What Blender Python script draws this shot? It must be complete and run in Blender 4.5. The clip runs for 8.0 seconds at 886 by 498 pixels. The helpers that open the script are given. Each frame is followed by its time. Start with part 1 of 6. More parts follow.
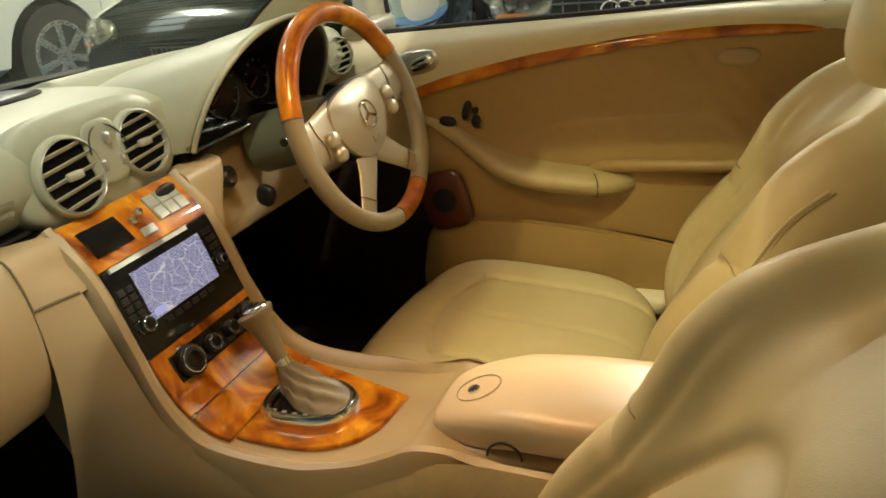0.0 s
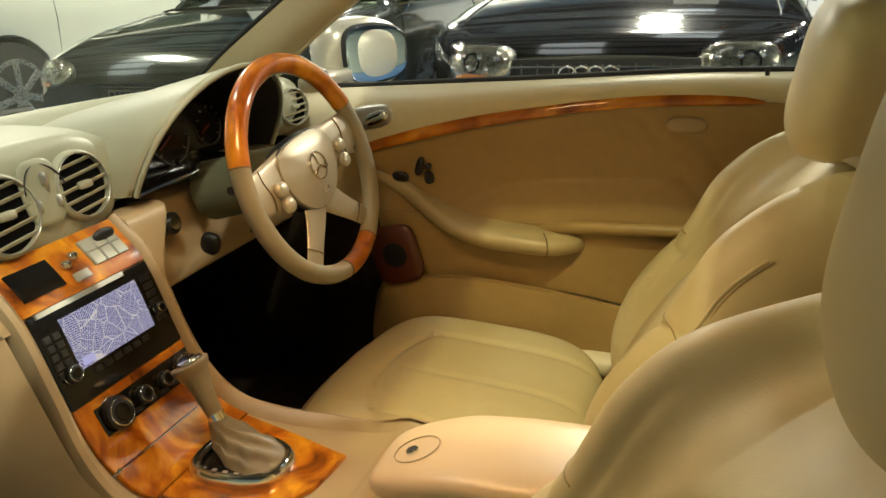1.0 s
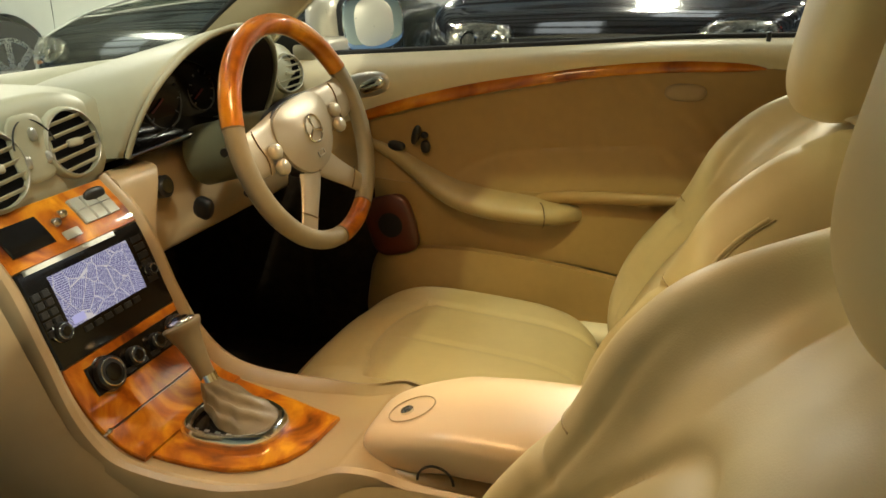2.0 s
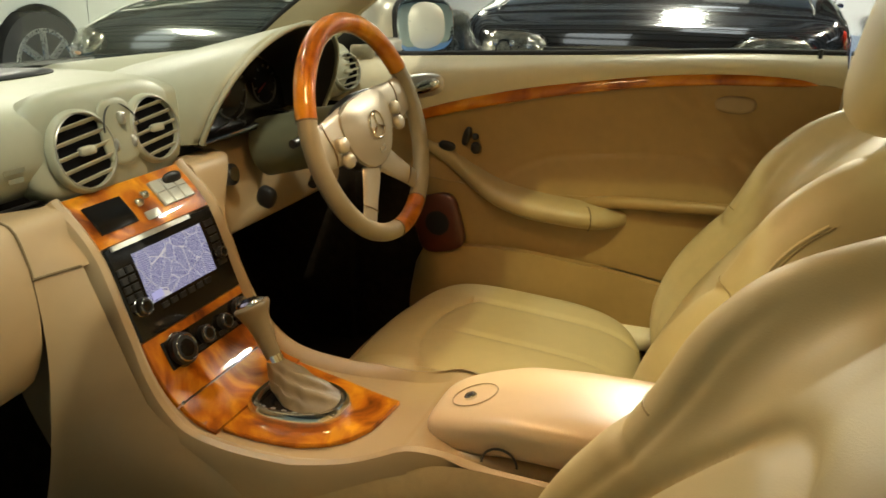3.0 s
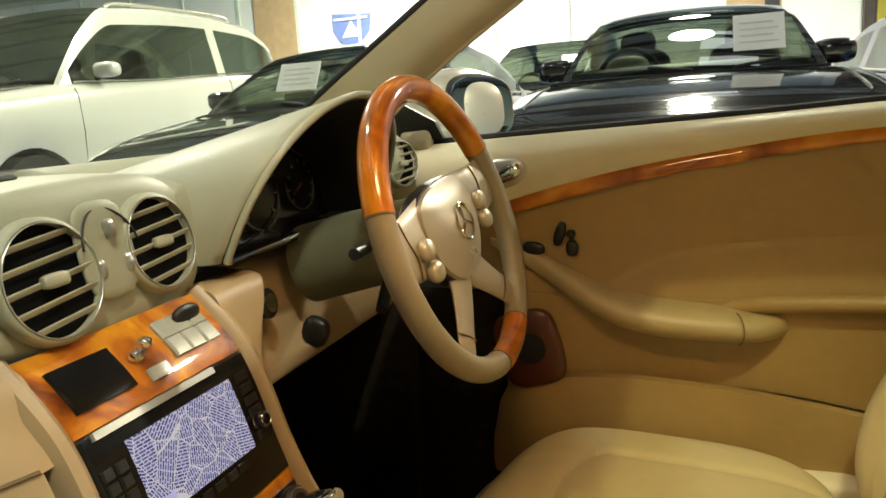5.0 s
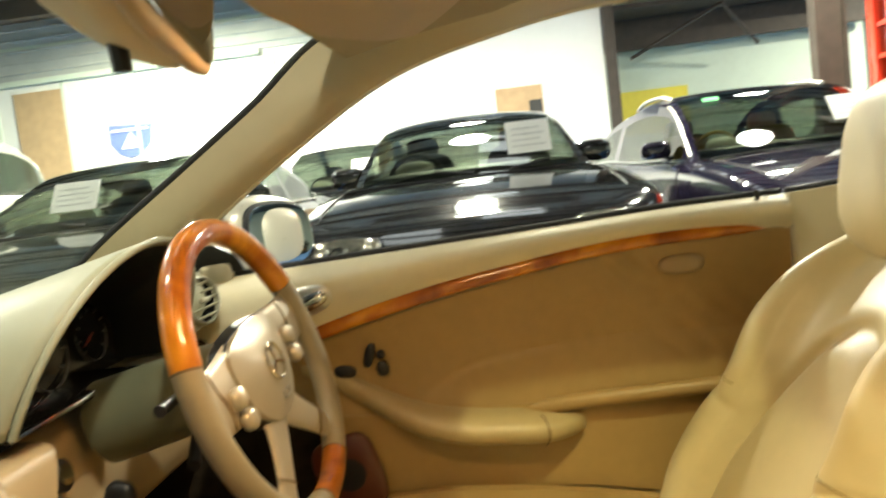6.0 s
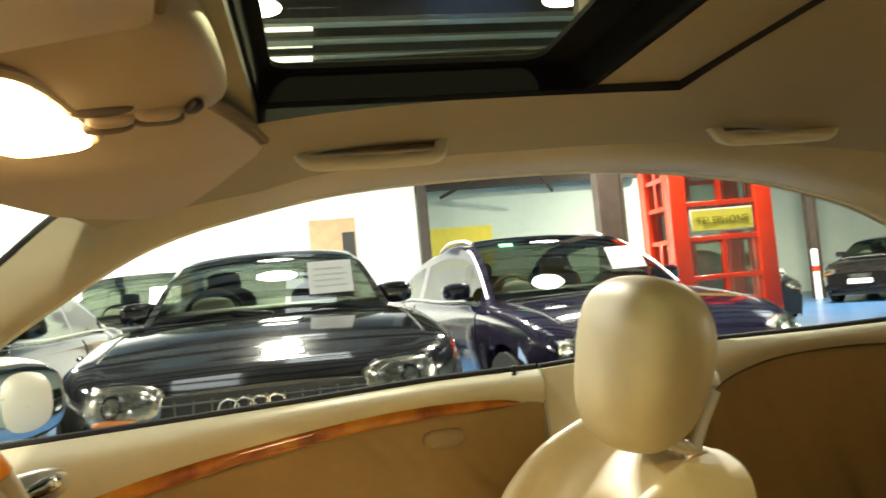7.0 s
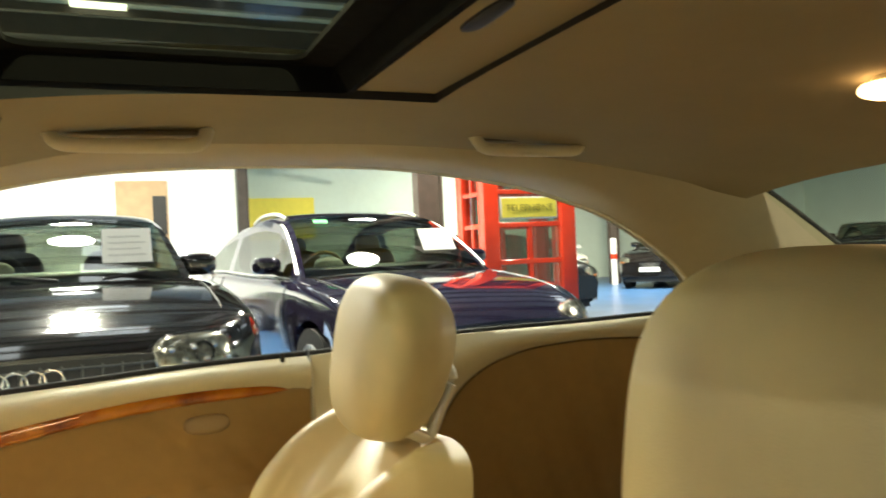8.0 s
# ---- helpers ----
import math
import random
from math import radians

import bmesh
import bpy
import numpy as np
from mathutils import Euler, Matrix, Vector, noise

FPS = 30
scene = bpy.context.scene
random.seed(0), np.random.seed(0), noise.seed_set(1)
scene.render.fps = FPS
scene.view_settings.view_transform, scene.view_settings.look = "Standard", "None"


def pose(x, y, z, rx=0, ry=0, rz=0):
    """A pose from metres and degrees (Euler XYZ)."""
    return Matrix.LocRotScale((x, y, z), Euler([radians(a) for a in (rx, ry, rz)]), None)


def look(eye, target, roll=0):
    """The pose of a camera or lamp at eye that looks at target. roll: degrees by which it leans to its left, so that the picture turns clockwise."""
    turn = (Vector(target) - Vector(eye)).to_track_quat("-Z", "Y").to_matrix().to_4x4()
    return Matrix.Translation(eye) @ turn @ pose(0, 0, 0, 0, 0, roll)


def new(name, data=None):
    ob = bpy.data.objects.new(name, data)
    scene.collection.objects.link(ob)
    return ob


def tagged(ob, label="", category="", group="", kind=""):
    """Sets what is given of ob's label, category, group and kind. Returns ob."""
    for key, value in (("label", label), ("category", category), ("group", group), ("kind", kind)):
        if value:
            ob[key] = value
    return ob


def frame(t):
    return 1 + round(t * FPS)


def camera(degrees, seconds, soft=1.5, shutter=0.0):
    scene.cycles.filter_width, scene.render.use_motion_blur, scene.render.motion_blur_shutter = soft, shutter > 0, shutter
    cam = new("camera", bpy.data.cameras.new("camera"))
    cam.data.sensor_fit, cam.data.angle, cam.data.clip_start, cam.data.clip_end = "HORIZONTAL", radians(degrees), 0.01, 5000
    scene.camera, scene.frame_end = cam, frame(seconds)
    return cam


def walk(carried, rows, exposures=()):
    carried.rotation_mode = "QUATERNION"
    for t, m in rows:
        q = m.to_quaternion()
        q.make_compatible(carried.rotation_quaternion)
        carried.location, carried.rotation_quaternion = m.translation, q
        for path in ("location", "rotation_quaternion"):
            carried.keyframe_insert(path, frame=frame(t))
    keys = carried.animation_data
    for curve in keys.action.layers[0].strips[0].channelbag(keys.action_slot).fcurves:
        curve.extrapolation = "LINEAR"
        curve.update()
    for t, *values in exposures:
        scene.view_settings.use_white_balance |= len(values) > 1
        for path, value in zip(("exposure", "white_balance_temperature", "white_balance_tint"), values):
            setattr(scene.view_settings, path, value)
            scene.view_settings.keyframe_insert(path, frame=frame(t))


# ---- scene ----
cam = camera(60.3, 8.0, 1.6, 0.3)
PATH = [
    (0, (0.625, -0.775, 1.131), (-0.11, 0.907, 0.337), -5.7),
    (0.5, (0.609, -0.788, 1.124), (-0.193, 0.889, 0.387), -4.4),
    (1, (0.637, -0.757, 1.127), (-0.005, 1.015, 0.459), -2.4),
    (1.5, (0.624, -0.765, 1.112), (-0.036, 1.006, 0.458), -1.8),
    (1.7, (0.635, -0.755, 1.098), (0.012, 1.022, 0.425), -1.6),
    (2.8, (0.598, -0.809, 1.078), (-0.057, 0.94, 0.363), -2.8),
    (3, (0.577, -0.827, 1.084), (-0.075, 0.938, 0.405), 0.3),
    (3.5, (0.51, -0.827, 1.048), (-0.179, 0.903, 0.317), 0.2),
    (4, (0.411, -0.734, 1.003), (-0.289, 1.024, 0.355), -3.0),
    (4.2, (0.384, -0.669, 0.984), (-0.315, 1.122, 0.434), -3.9),
    (5.3, (0.304, -0.526, 0.987), (-0.347, 1.333, 0.638), -4.6),
    (5.5, (0.302, -0.525, 0.989), (-0.262, 1.368, 0.677), -7.1),
    (6, (0.315, -0.551, 1.033), (0.152, 1.435, 0.86), -6.8),
    (6.5, (0.35, -0.554, 1.082), (0.458, 1.442, 1.125), -6.6),
    (7, (0.397, -0.556, 1.099), (0.745, 1.41, 1.207), -5.2),
    (7.5, (0.441, -0.566, 1.109), (0.997, 1.351, 1.223), -4.1),
    (8, (0.471, -0.612, 1.121), (1.253, 1.229, 1.13), -2.6),
]
walk(cam, [(t, look(eye, target, roll)) for t, eye, target, roll in PATH], [(0.0, -0.3), (4.2, -0.3), (5.5, -0.15), (6.0, 0.15), (6.5, 0.25), (8.0, 0.25)])

# ---- world and light ----
world = bpy.data.worlds.new("hall_dark")
scene.world = world
world.use_nodes = True
world.node_tree.nodes["Background"].inputs[0].default_value = (0.75, 0.85, 0.8, 1)
world.node_tree.nodes["Background"].inputs[1].default_value = 0.038
scene.view_settings.exposure = 0.0


def area_lamp(name, at, to, size_x, size_y, power, colour):
    data = bpy.data.lights.new(name, "AREA")
    data.shape, data.size, data.size_y, data.energy, data.color = ("DISK" if size_x == size_y else "RECTANGLE"), size_x, size_y, power, colour
    ob = new(name, data)
    ob.matrix_basis = look(at, to)
    return ob


HALL = (1.0, 0.975, 0.765)
WARM = (1.0, 0.595, 0.26)
# Lamps 4, 5 and 8 to 11 are unseen, added to brighten.
LAMPS = [(-2.2, 0.15, 4.9, 60), (0.08, 7.25, 4.9, 720), (3.69, 5.9, 4.9, 480), (-5.6, 4.6, 4.9, 320), (-5.5, 12.0, 4.9, 1200), (0.0, 9.2, 4.9, 500), (4.1, 9.1, 4.9, 300), (11.0, 14.0, 4.9, 1100), (-13.0, 0.8, 4.9, 650), (17.0, 5.0, 4.9, 1300), (21.0, 1.0, 4.9, 1500), (0.76, -0.88, 3.1, 46)]
# The last is an added low lamp that shines through the sunroof.
for lx, ly, lz, power in LAMPS:
    area_lamp("hall_and_fill_lamp", (lx, ly, lz - 0.07), (lx, ly + 0.01, 0), 0.45 if lz > 4 else 0.06, 0.45 if lz > 4 else 0.06, power, HALL)
area_lamp("reading_lamp", (0.21, 0.0, 1.232), (0.215, 0.0, 0), 0.08, 0.19, 2.6, WARM).data.spread = radians(142)
area_lamp("rear_lamp", (1.235, -0.040, 1.240), (1.235, -0.05, 0), 0.05, 0.05, 0.32, WARM)


# ---- materials ----
def material(name, colour, rough=0.5, metal=0.0, vary=0.12, scale=6.0, fine=0.0, fine_scale=300.0, coat=0.0, spec=0.5, bump_kind="NOISE"):
    m = bpy.data.materials.new(name)
    m.use_nodes = True
    t = m.node_tree
    b = t.nodes["Principled BSDF"]
    b.inputs["Roughness"].default_value = rough
    b.inputs["Metallic"].default_value = metal
    b.inputs["Coat Weight"].default_value = coat
    b.inputs["Coat Roughness"].default_value = 0.04
    b.inputs["Specular IOR Level"].default_value = spec
    co = t.nodes.new("ShaderNodeTexCoord")
    n1 = t.nodes.new("ShaderNodeTexNoise")
    n1.inputs["Scale"].default_value, n1.inputs["Detail"].default_value = scale, 4
    t.links.new(co.outputs["Object"], n1.inputs["Vector"])
    n2 = t.nodes.new("ShaderNodeTexNoise")
    n2.inputs["Scale"].default_value, n2.inputs["Detail"].default_value = scale * 11, 3
    t.links.new(co.outputs["Object"], n2.inputs["Vector"])
    add = t.nodes.new("ShaderNodeMath")
    add.operation = "MULTIPLY_ADD"
    t.links.new(n2.outputs["Fac"], add.inputs[0])
    add.inputs[1].default_value = 0.45
    t.links.new(n1.outputs["Fac"], add.inputs[2])
    ramp = t.nodes.new("ShaderNodeValToRGB")
    dark = [c * (1 - vary) for c in colour]
    light = [min(1.0, c * (1 + vary)) for c in colour]
    ramp.color_ramp.elements[0].position, ramp.color_ramp.elements[1].position = 0.5, 0.95
    ramp.color_ramp.elements[0].color, ramp.color_ramp.elements[1].color = (*dark, 1), (*light, 1)
    t.links.new(add.outputs[0], ramp.inputs[0])
    t.links.new(ramp.outputs[0], b.inputs["Base Color"])
    rr = t.nodes.new("ShaderNodeMapRange")
    rr.inputs["To Min"].default_value, rr.inputs["To Max"].default_value = max(0.02, rough * 0.8), min(1.0, rough * 1.2)
    t.links.new(n2.outputs["Fac"], rr.inputs["Value"])
    t.links.new(rr.outputs[0], b.inputs["Roughness"])
    if fine:
        f = t.nodes.new("ShaderNodeTexVoronoi" if bump_kind == "VORONOI" else "ShaderNodeTexNoise")
        f.inputs["Scale"].default_value = fine_scale
        t.links.new(co.outputs["Object"], f.inputs["Vector"])
        bump = t.nodes.new("ShaderNodeBump")
        bump.inputs["Strength"].default_value, bump.inputs["Distance"].default_value = fine, 0.001
        t.links.new(f.outputs["Distance" if bump_kind == "VORONOI" else "Fac"], bump.inputs["Height"])
        t.links.new(bump.outputs[0], b.inputs["Normal"])
    return m


def glow(name, colour, power, base=0.8):
    m = bpy.data.materials.new(name)
    m.use_nodes = True
    b = m.node_tree.nodes["Principled BSDF"]
    b.inputs["Base Color"].default_value = (base, base, base, 1)
    b.inputs["Emission Color"].default_value = (*colour, 1)
    b.inputs["Emission Strength"].default_value = power
    return m


def pane(name, tint, gloss=0.08, rough=0.01, steep=0.5):
    """Thin glass: lets light through with a tint and mirrors a part of it."""
    m = bpy.data.materials.new(name)
    m.use_nodes = True
    t = m.node_tree
    t.nodes.remove(t.nodes["Principled BSDF"])
    out = t.nodes["Material Output"]
    tr, gl, mix = t.nodes.new("ShaderNodeBsdfTransparent"), t.nodes.new("ShaderNodeBsdfGlossy"), t.nodes.new("ShaderNodeMixShader")
    lw, pw, ad = t.nodes.new("ShaderNodeLayerWeight"), t.nodes.new("ShaderNodeMath"), t.nodes.new("ShaderNodeMath")
    pw.operation, ad.operation = "POWER", "MULTIPLY_ADD"
    t.links.new(lw.outputs["Facing"], pw.inputs[0])
    pw.inputs[1].default_value = 4.0
    t.links.new(pw.outputs[0], ad.inputs[0])
    ad.inputs[1].default_value, ad.inputs[2].default_value = steep, gloss
    gl.inputs["Roughness"].default_value = rough
    tr.inputs[0].default_value = (*tint, 1)
    t.links.new(ad.outputs[0], mix.inputs[0])
    t.links.new(tr.outputs[0], mix.inputs[1])
    t.links.new(gl.outputs[0], mix.inputs[2])
    t.links.new(mix.outputs[0], out.inputs[0])
    return m


def burl(name, coat=1.0, dark=(0.05, 0.008, 0.001), middle=(0.40, 0.092, 0.005), light=(0.76, 0.29, 0.018), scale=15):
    """Varnished walnut burl: mottled orange brown under a clear coat."""
    m = material(name, (0.42, 0.13, 0.02), 0.35, vary=0.3, coat=coat, spec=0.2)
    t = m.node_tree
    b = t.nodes["Principled BSDF"]
    co = t.nodes.new("ShaderNodeTexCoord")
    n = t.nodes.new("ShaderNodeTexNoise")
    n.inputs["Scale"].default_value, n.inputs["Detail"].default_value, n.inputs["Distortion"].default_value = scale, 7, 1.1
    r = t.nodes.new("ShaderNodeValToRGB")
    e = r.color_ramp.elements
    e[0].position, e[0].color = 0.33, (*dark, 1)
    e[1].position, e[1].color = 0.68, (*light, 1)
    mid = e.new(0.5)
    mid.color = (*middle, 1)
    t.links.new(co.outputs["Object"], n.inputs["Vector"])
    t.links.new(n.outputs["Fac"], r.inputs[0])
    t.links.new(r.outputs[0], b.inputs["Base Color"])
    b.inputs["Coat Roughness"].default_value = 0.035
    return m


def street_map(name):
    """A lit navigation screen: pale street grids, turned district by district, between violet blocks."""
    m = bpy.data.materials.new(name)
    m.use_nodes = True
    t = m.node_tree
    b = t.nodes["Principled BSDF"]
    co, sep, com = t.nodes.new("ShaderNodeTexCoord"), t.nodes.new("ShaderNodeSeparateXYZ"), t.nodes.new("ShaderNodeCombineXYZ")
    t.links.new(co.outputs["Object"], sep.inputs[0])
    t.links.new(sep.outputs["Y"], com.inputs["X"])
    t.links.new(sep.outputs["Z"], com.inputs["Y"])
    area = t.nodes.new("ShaderNodeTexVoronoi")
    area.inputs["Scale"].default_value = 34
    t.links.new(com.outputs[0], area.inputs["Vector"])
    hue = t.nodes.new("ShaderNodeSeparateColor")
    t.links.new(area.outputs["Color"], hue.inputs[0])
    turn = t.nodes.new("ShaderNodeVectorRotate")
    turn.rotation_type = "Z_AXIS"
    ang = t.nodes.new("ShaderNodeMath")
    ang.operation = "MULTIPLY"
    ang.inputs[1].default_value = 2.6
    t.links.new(hue.outputs[0], ang.inputs[0])
    t.links.new(ang.outputs[0], turn.inputs["Angle"])
    t.links.new(com.outputs[0], turn.inputs["Vector"])
    brick = t.nodes.new("ShaderNodeTexBrick")
    brick.inputs["Color1"].default_value, brick.inputs["Color2"].default_value = (0.07, 0.06, 0.22, 1), (0.20, 0.17, 0.42, 1)
    brick.inputs["Mortar"].default_value = (0.80, 0.80, 1.0, 1)
    brick.inputs["Scale"].default_value, brick.inputs["Mortar Size"].default_value, brick.inputs["Mortar Smooth"].default_value = 90, 0.050, 0.15
    brick.squash = 1.6
    t.links.new(turn.outputs[0], brick.inputs["Vector"])
    edge = t.nodes.new("ShaderNodeTexVoronoi")
    edge.feature = "DISTANCE_TO_EDGE"
    edge.inputs["Scale"].default_value = 34
    t.links.new(com.outputs[0], edge.inputs["Vector"])
    less = t.nodes.new("ShaderNodeMath")
    less.operation = "LESS_THAN"
    less.inputs[1].default_value = 0.016
    t.links.new(edge.outputs["Distance"], less.inputs[0])
    c = t.nodes.new("ShaderNodeMix")
    c.data_type = "RGBA"
    c.inputs[7].default_value = (0.92, 0.86, 0.85, 1)
    t.links.new(less.outputs[0], c.inputs[0])
    t.links.new(brick.outputs["Color"], c.inputs[6])
    b.inputs["Base Color"].default_value = (0.02, 0.02, 0.03, 1)
    b.inputs["Roughness"].default_value = 0.15
    t.links.new(c.outputs[2], b.inputs["Emission Color"])
    b.inputs["Emission Strength"].default_value = 0.7
    return m


LEATHER = material("cream_leather", (0.54, 0.45, 0.245), 0.46, vary=0.07, scale=4, fine=0.10, fine_scale=650, bump_kind="VORONOI")
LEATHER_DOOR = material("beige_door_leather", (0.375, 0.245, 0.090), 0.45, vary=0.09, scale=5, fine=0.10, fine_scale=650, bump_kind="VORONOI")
LEATHER_LID = material("smooth_pale_leather", (0.64, 0.49, 0.32), 0.32, vary=0.02, scale=4, fine=0.06, fine_scale=650, bump_kind="VORONOI")
WHEEL_LEATHER = material("grey_beige_wheel_leather", (0.28, 0.235, 0.145), 0.4, vary=0.08, scale=8, fine=0.12, fine_scale=600, bump_kind="VORONOI")
TRIM = material("cream_soft_trim", (0.71, 0.635, 0.43), 0.45, vary=0.05, scale=4, fine=0.15, fine_scale=700)
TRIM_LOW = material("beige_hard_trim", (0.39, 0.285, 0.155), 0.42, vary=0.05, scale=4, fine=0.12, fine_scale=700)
DASH = material("grey_green_dash_skin", (0.355, 0.355, 0.25), 0.45, vary=0.06, scale=4, fine=0.2, fine_scale=600)
HEADLINER = material("woven_headliner", (0.35, 0.295, 0.185), 0.9, vary=0.05, scale=5, fine=0.3, fine_scale=900, spec=0.1)
CARPET = material("dark_carpet", (0.022, 0.016, 0.010), 0.95, vary=0.3, scale=40, fine=0.6, fine_scale=500, spec=0.05)
WOOD = burl("walnut_burl", 0.7, (0.10, 0.017, 0.001), (0.43, 0.125, 0.005), (0.74, 0.33, 0.016), 13)
WOOD_RIM = burl("walnut_rim", 1.0, (0.18, 0.035, 0.002), (0.45, 0.13, 0.005), (0.70, 0.28, 0.016), 9)
CHROME = material("chrome", (0.75, 0.74, 0.70), 0.12, 1.0, vary=0.04)
SATIN = material("satin_silver", (0.55, 0.54, 0.48), 0.32, 0.75, vary=0.05)
BLACK = material("black_plastic", (0.012, 0.012, 0.012), 0.4, vary=0.2, fine=0.1)
GLOSS_BLACK = material("gloss_black", (0.008, 0.007, 0.006), 0.12, vary=0.1)
MATT_BLACK = material("matt_black_frame", (0.006, 0.006, 0.006), 0.9, vary=0.1, spec=0.1)
RUBBER = material("black_rubber", (0.012, 0.012, 0.012), 0.65, vary=0.2)
SILVER_PAINT = material("champagne_silver_paint", (0.62, 0.58, 0.46), 0.3, 0.35, vary=0.02, coat=0.8)
PILLAR = material("beige_pillar_trim", (0.52, 0.44, 0.28), 0.5, vary=0.05, scale=4, fine=0.12, fine_scale=700)
DIM_MIRROR = material("dimmed_mirror_glass", (0.30, 0.29, 0.26), 0.03, 1.0, vary=0.0)
MIRROR = material("mirror_glass", (0.85, 0.87, 0.86), 0.02, 1.0, vary=0.0)
CLEAR = pane("clear_glass", (0.90, 0.94, 0.88), 0.04, steep=0.25)
TINTED = pane("tinted_roof_glass", (0.80, 0.80, 0.52), 0.06, steep=0.3)
CAR_GLASS = pane("car_window_glass", (0.40, 0.45, 0.38), 0.15)
SCREEN = street_map("street_map_screen")
RED = material("red_button", (0.65, 0.03, 0.01), 0.35)
GREY_KEY = material("grey_keypad", (0.36, 0.36, 0.30), 0.3, 0.3)
LAMP_ON = glow("lit_lamp_lens", (1.0, 0.72, 0.36), 14)
LAMP_SMALL = glow("lit_small_lens", (1.0, 0.60, 0.25), 6)
POST = material("polished_post", (0.80, 0.79, 0.74), 0.3, 0.6, vary=0.03)
REFLECTOR = material("lamp_reflector", (0.55, 0.52, 0.43), 0.16, 0.85, vary=0.45, scale=45, fine=0.5, fine_scale=60)
# Beige trim copied for the console sides, lightened where lamp light falls short.
TRIM_SIDE = material("lightened_console_side", (0.44, 0.335, 0.18), 0.55, vary=0.12, scale=8, fine=0.25, fine_scale=600, spec=0.3)
LEATHER_ARM = material("beige_armrest_leather", (0.44, 0.34, 0.165), 0.42, vary=0.08, scale=6, fine=0.1, fine_scale=650, bump_kind="VORONOI")
# Serves real seams and joints, and dark marks drawn for shade.
STITCH_AND_SHADE = material("seam_and_shade_line", (0.16, 0.11, 0.05), 0.8)
PAINT_BLACK = material("black_car_paint", (0.010, 0.0085, 0.008), 0.10, 0.0, vary=0.1, coat=1.0)
PAINT_BLUE = material("midnight_blue_car_paint", (0.013, 0.010, 0.026), 0.10, 0.1, vary=0.1, coat=1.0)
PAINT_WHITE = material("pale_silver_car_paint", (0.62, 0.62, 0.56), 0.25, 0.05, vary=0.02, coat=1.0)
PAINT_GREEN = material("dark_green_grey_car_paint", (0.030, 0.034, 0.028), 0.12, 0.3, vary=0.1, coat=1.0)
TYRE = material("tyre_rubber", (0.015, 0.015, 0.015), 0.8, vary=0.2)
ALLOY = material("alloy_wheel", (0.55, 0.55, 0.53), 0.28, 0.9, vary=0.05)
LENS = pane("headlamp_lens", (0.9, 0.9, 0.88), 0.09)
AMBER = material("amber_lens", (0.75, 0.24, 0.02), 0.2, coat=1.0)
TAN = material("tan_car_seat", (0.40, 0.27, 0.08), 0.6)
DARKSEAT = material("dark_car_seat", (0.05, 0.048, 0.045), 0.6)
GREEN_PERMIT = material("green_permit", (0.03, 0.45, 0.12), 0.6, vary=0.02)
PAPER = material("white_price_sheet", (0.82, 0.82, 0.80), 0.8, vary=0.02)
INK = material("grey_print", (0.25, 0.25, 0.27), 0.8)
FLOOR_BLUE = material("blue_floor_paint", (0.045, 0.115, 0.26), 0.3, vary=0.25, scale=1.2)
WALL = material("white_painted_wall", (0.80, 0.80, 0.77), 0.7, vary=0.03, scale=1.0)
WALL_PALE = material("pale_green_wall", (0.60, 0.68, 0.58), 0.75, vary=0.05, scale=0.8)
STEEL = material("brown_steel", (0.06, 0.045, 0.035), 0.6, vary=0.2)
CEILING = material("grey_metal_roof", (0.38, 0.37, 0.30), 0.7, vary=0.2, scale=1)
RED_PAINT = material("red_enamel", (0.72, 0.045, 0.014), 0.25, vary=0.06, coat=0.6)
YELLOW = material("yellow_sign", (0.80, 0.66, 0.08), 0.5, vary=0.05)
PLY = material("orange_plywood", (0.50, 0.34, 0.19), 0.7, vary=0.1)
SIGN_BLUE = material("blue_sign", (0.15, 0.21, 0.50), 0.5, vary=0.1)
SKYLIGHT = glow("skylight_sheet", (0.92, 1.0, 0.96), 2.2)
TUBE = glow("lamp_tube", (0.95, 1.0, 0.9), 22)
BOX_GLASS = pane("phone_box_glass", (0.8, 0.86, 0.82), 0.10)


# ---- building helpers ----
def whole(ob):
    """The world pose of an object made here, from its parents."""
    if ob.parent is None:
        return ob.matrix_basis.copy()
    return whole(ob.parent) @ ob.matrix_parent_inverse @ ob.matrix_basis


def finish(ob, mat, smooth=True):
    ob.data.materials.append(mat)
    if smooth:
        ob.data.shade_smooth()
        ob.data.set_sharp_from_angle(angle=radians(38))
    return ob


def part(name, bm, mat, parent=None, label="", smooth=True, local=False):
    """Links a bmesh as one mesh object. The mesh is in world places, or in the parent's own if local."""
    bmesh.ops.recalc_face_normals(bm, faces=bm.faces)
    data = bpy.data.meshes.new(name)
    bm.to_mesh(data)
    bm.free()
    ob = new(name, data)
    finish(ob, mat, smooth)
    if parent is not None:
        ob.parent = parent
        if not local:
            ob.matrix_parent_inverse = whole(parent).inverted()
    if label:
        ob["label"] = label
    return ob


def thing(name, at, label, category, group="", kind="", turn=0.0):
    ob = new(name)
    ob.empty_display_size = 0.05
    ob.matrix_basis = pose(*at, 0, 0, turn)
    return tagged(ob, label, category, group, kind)


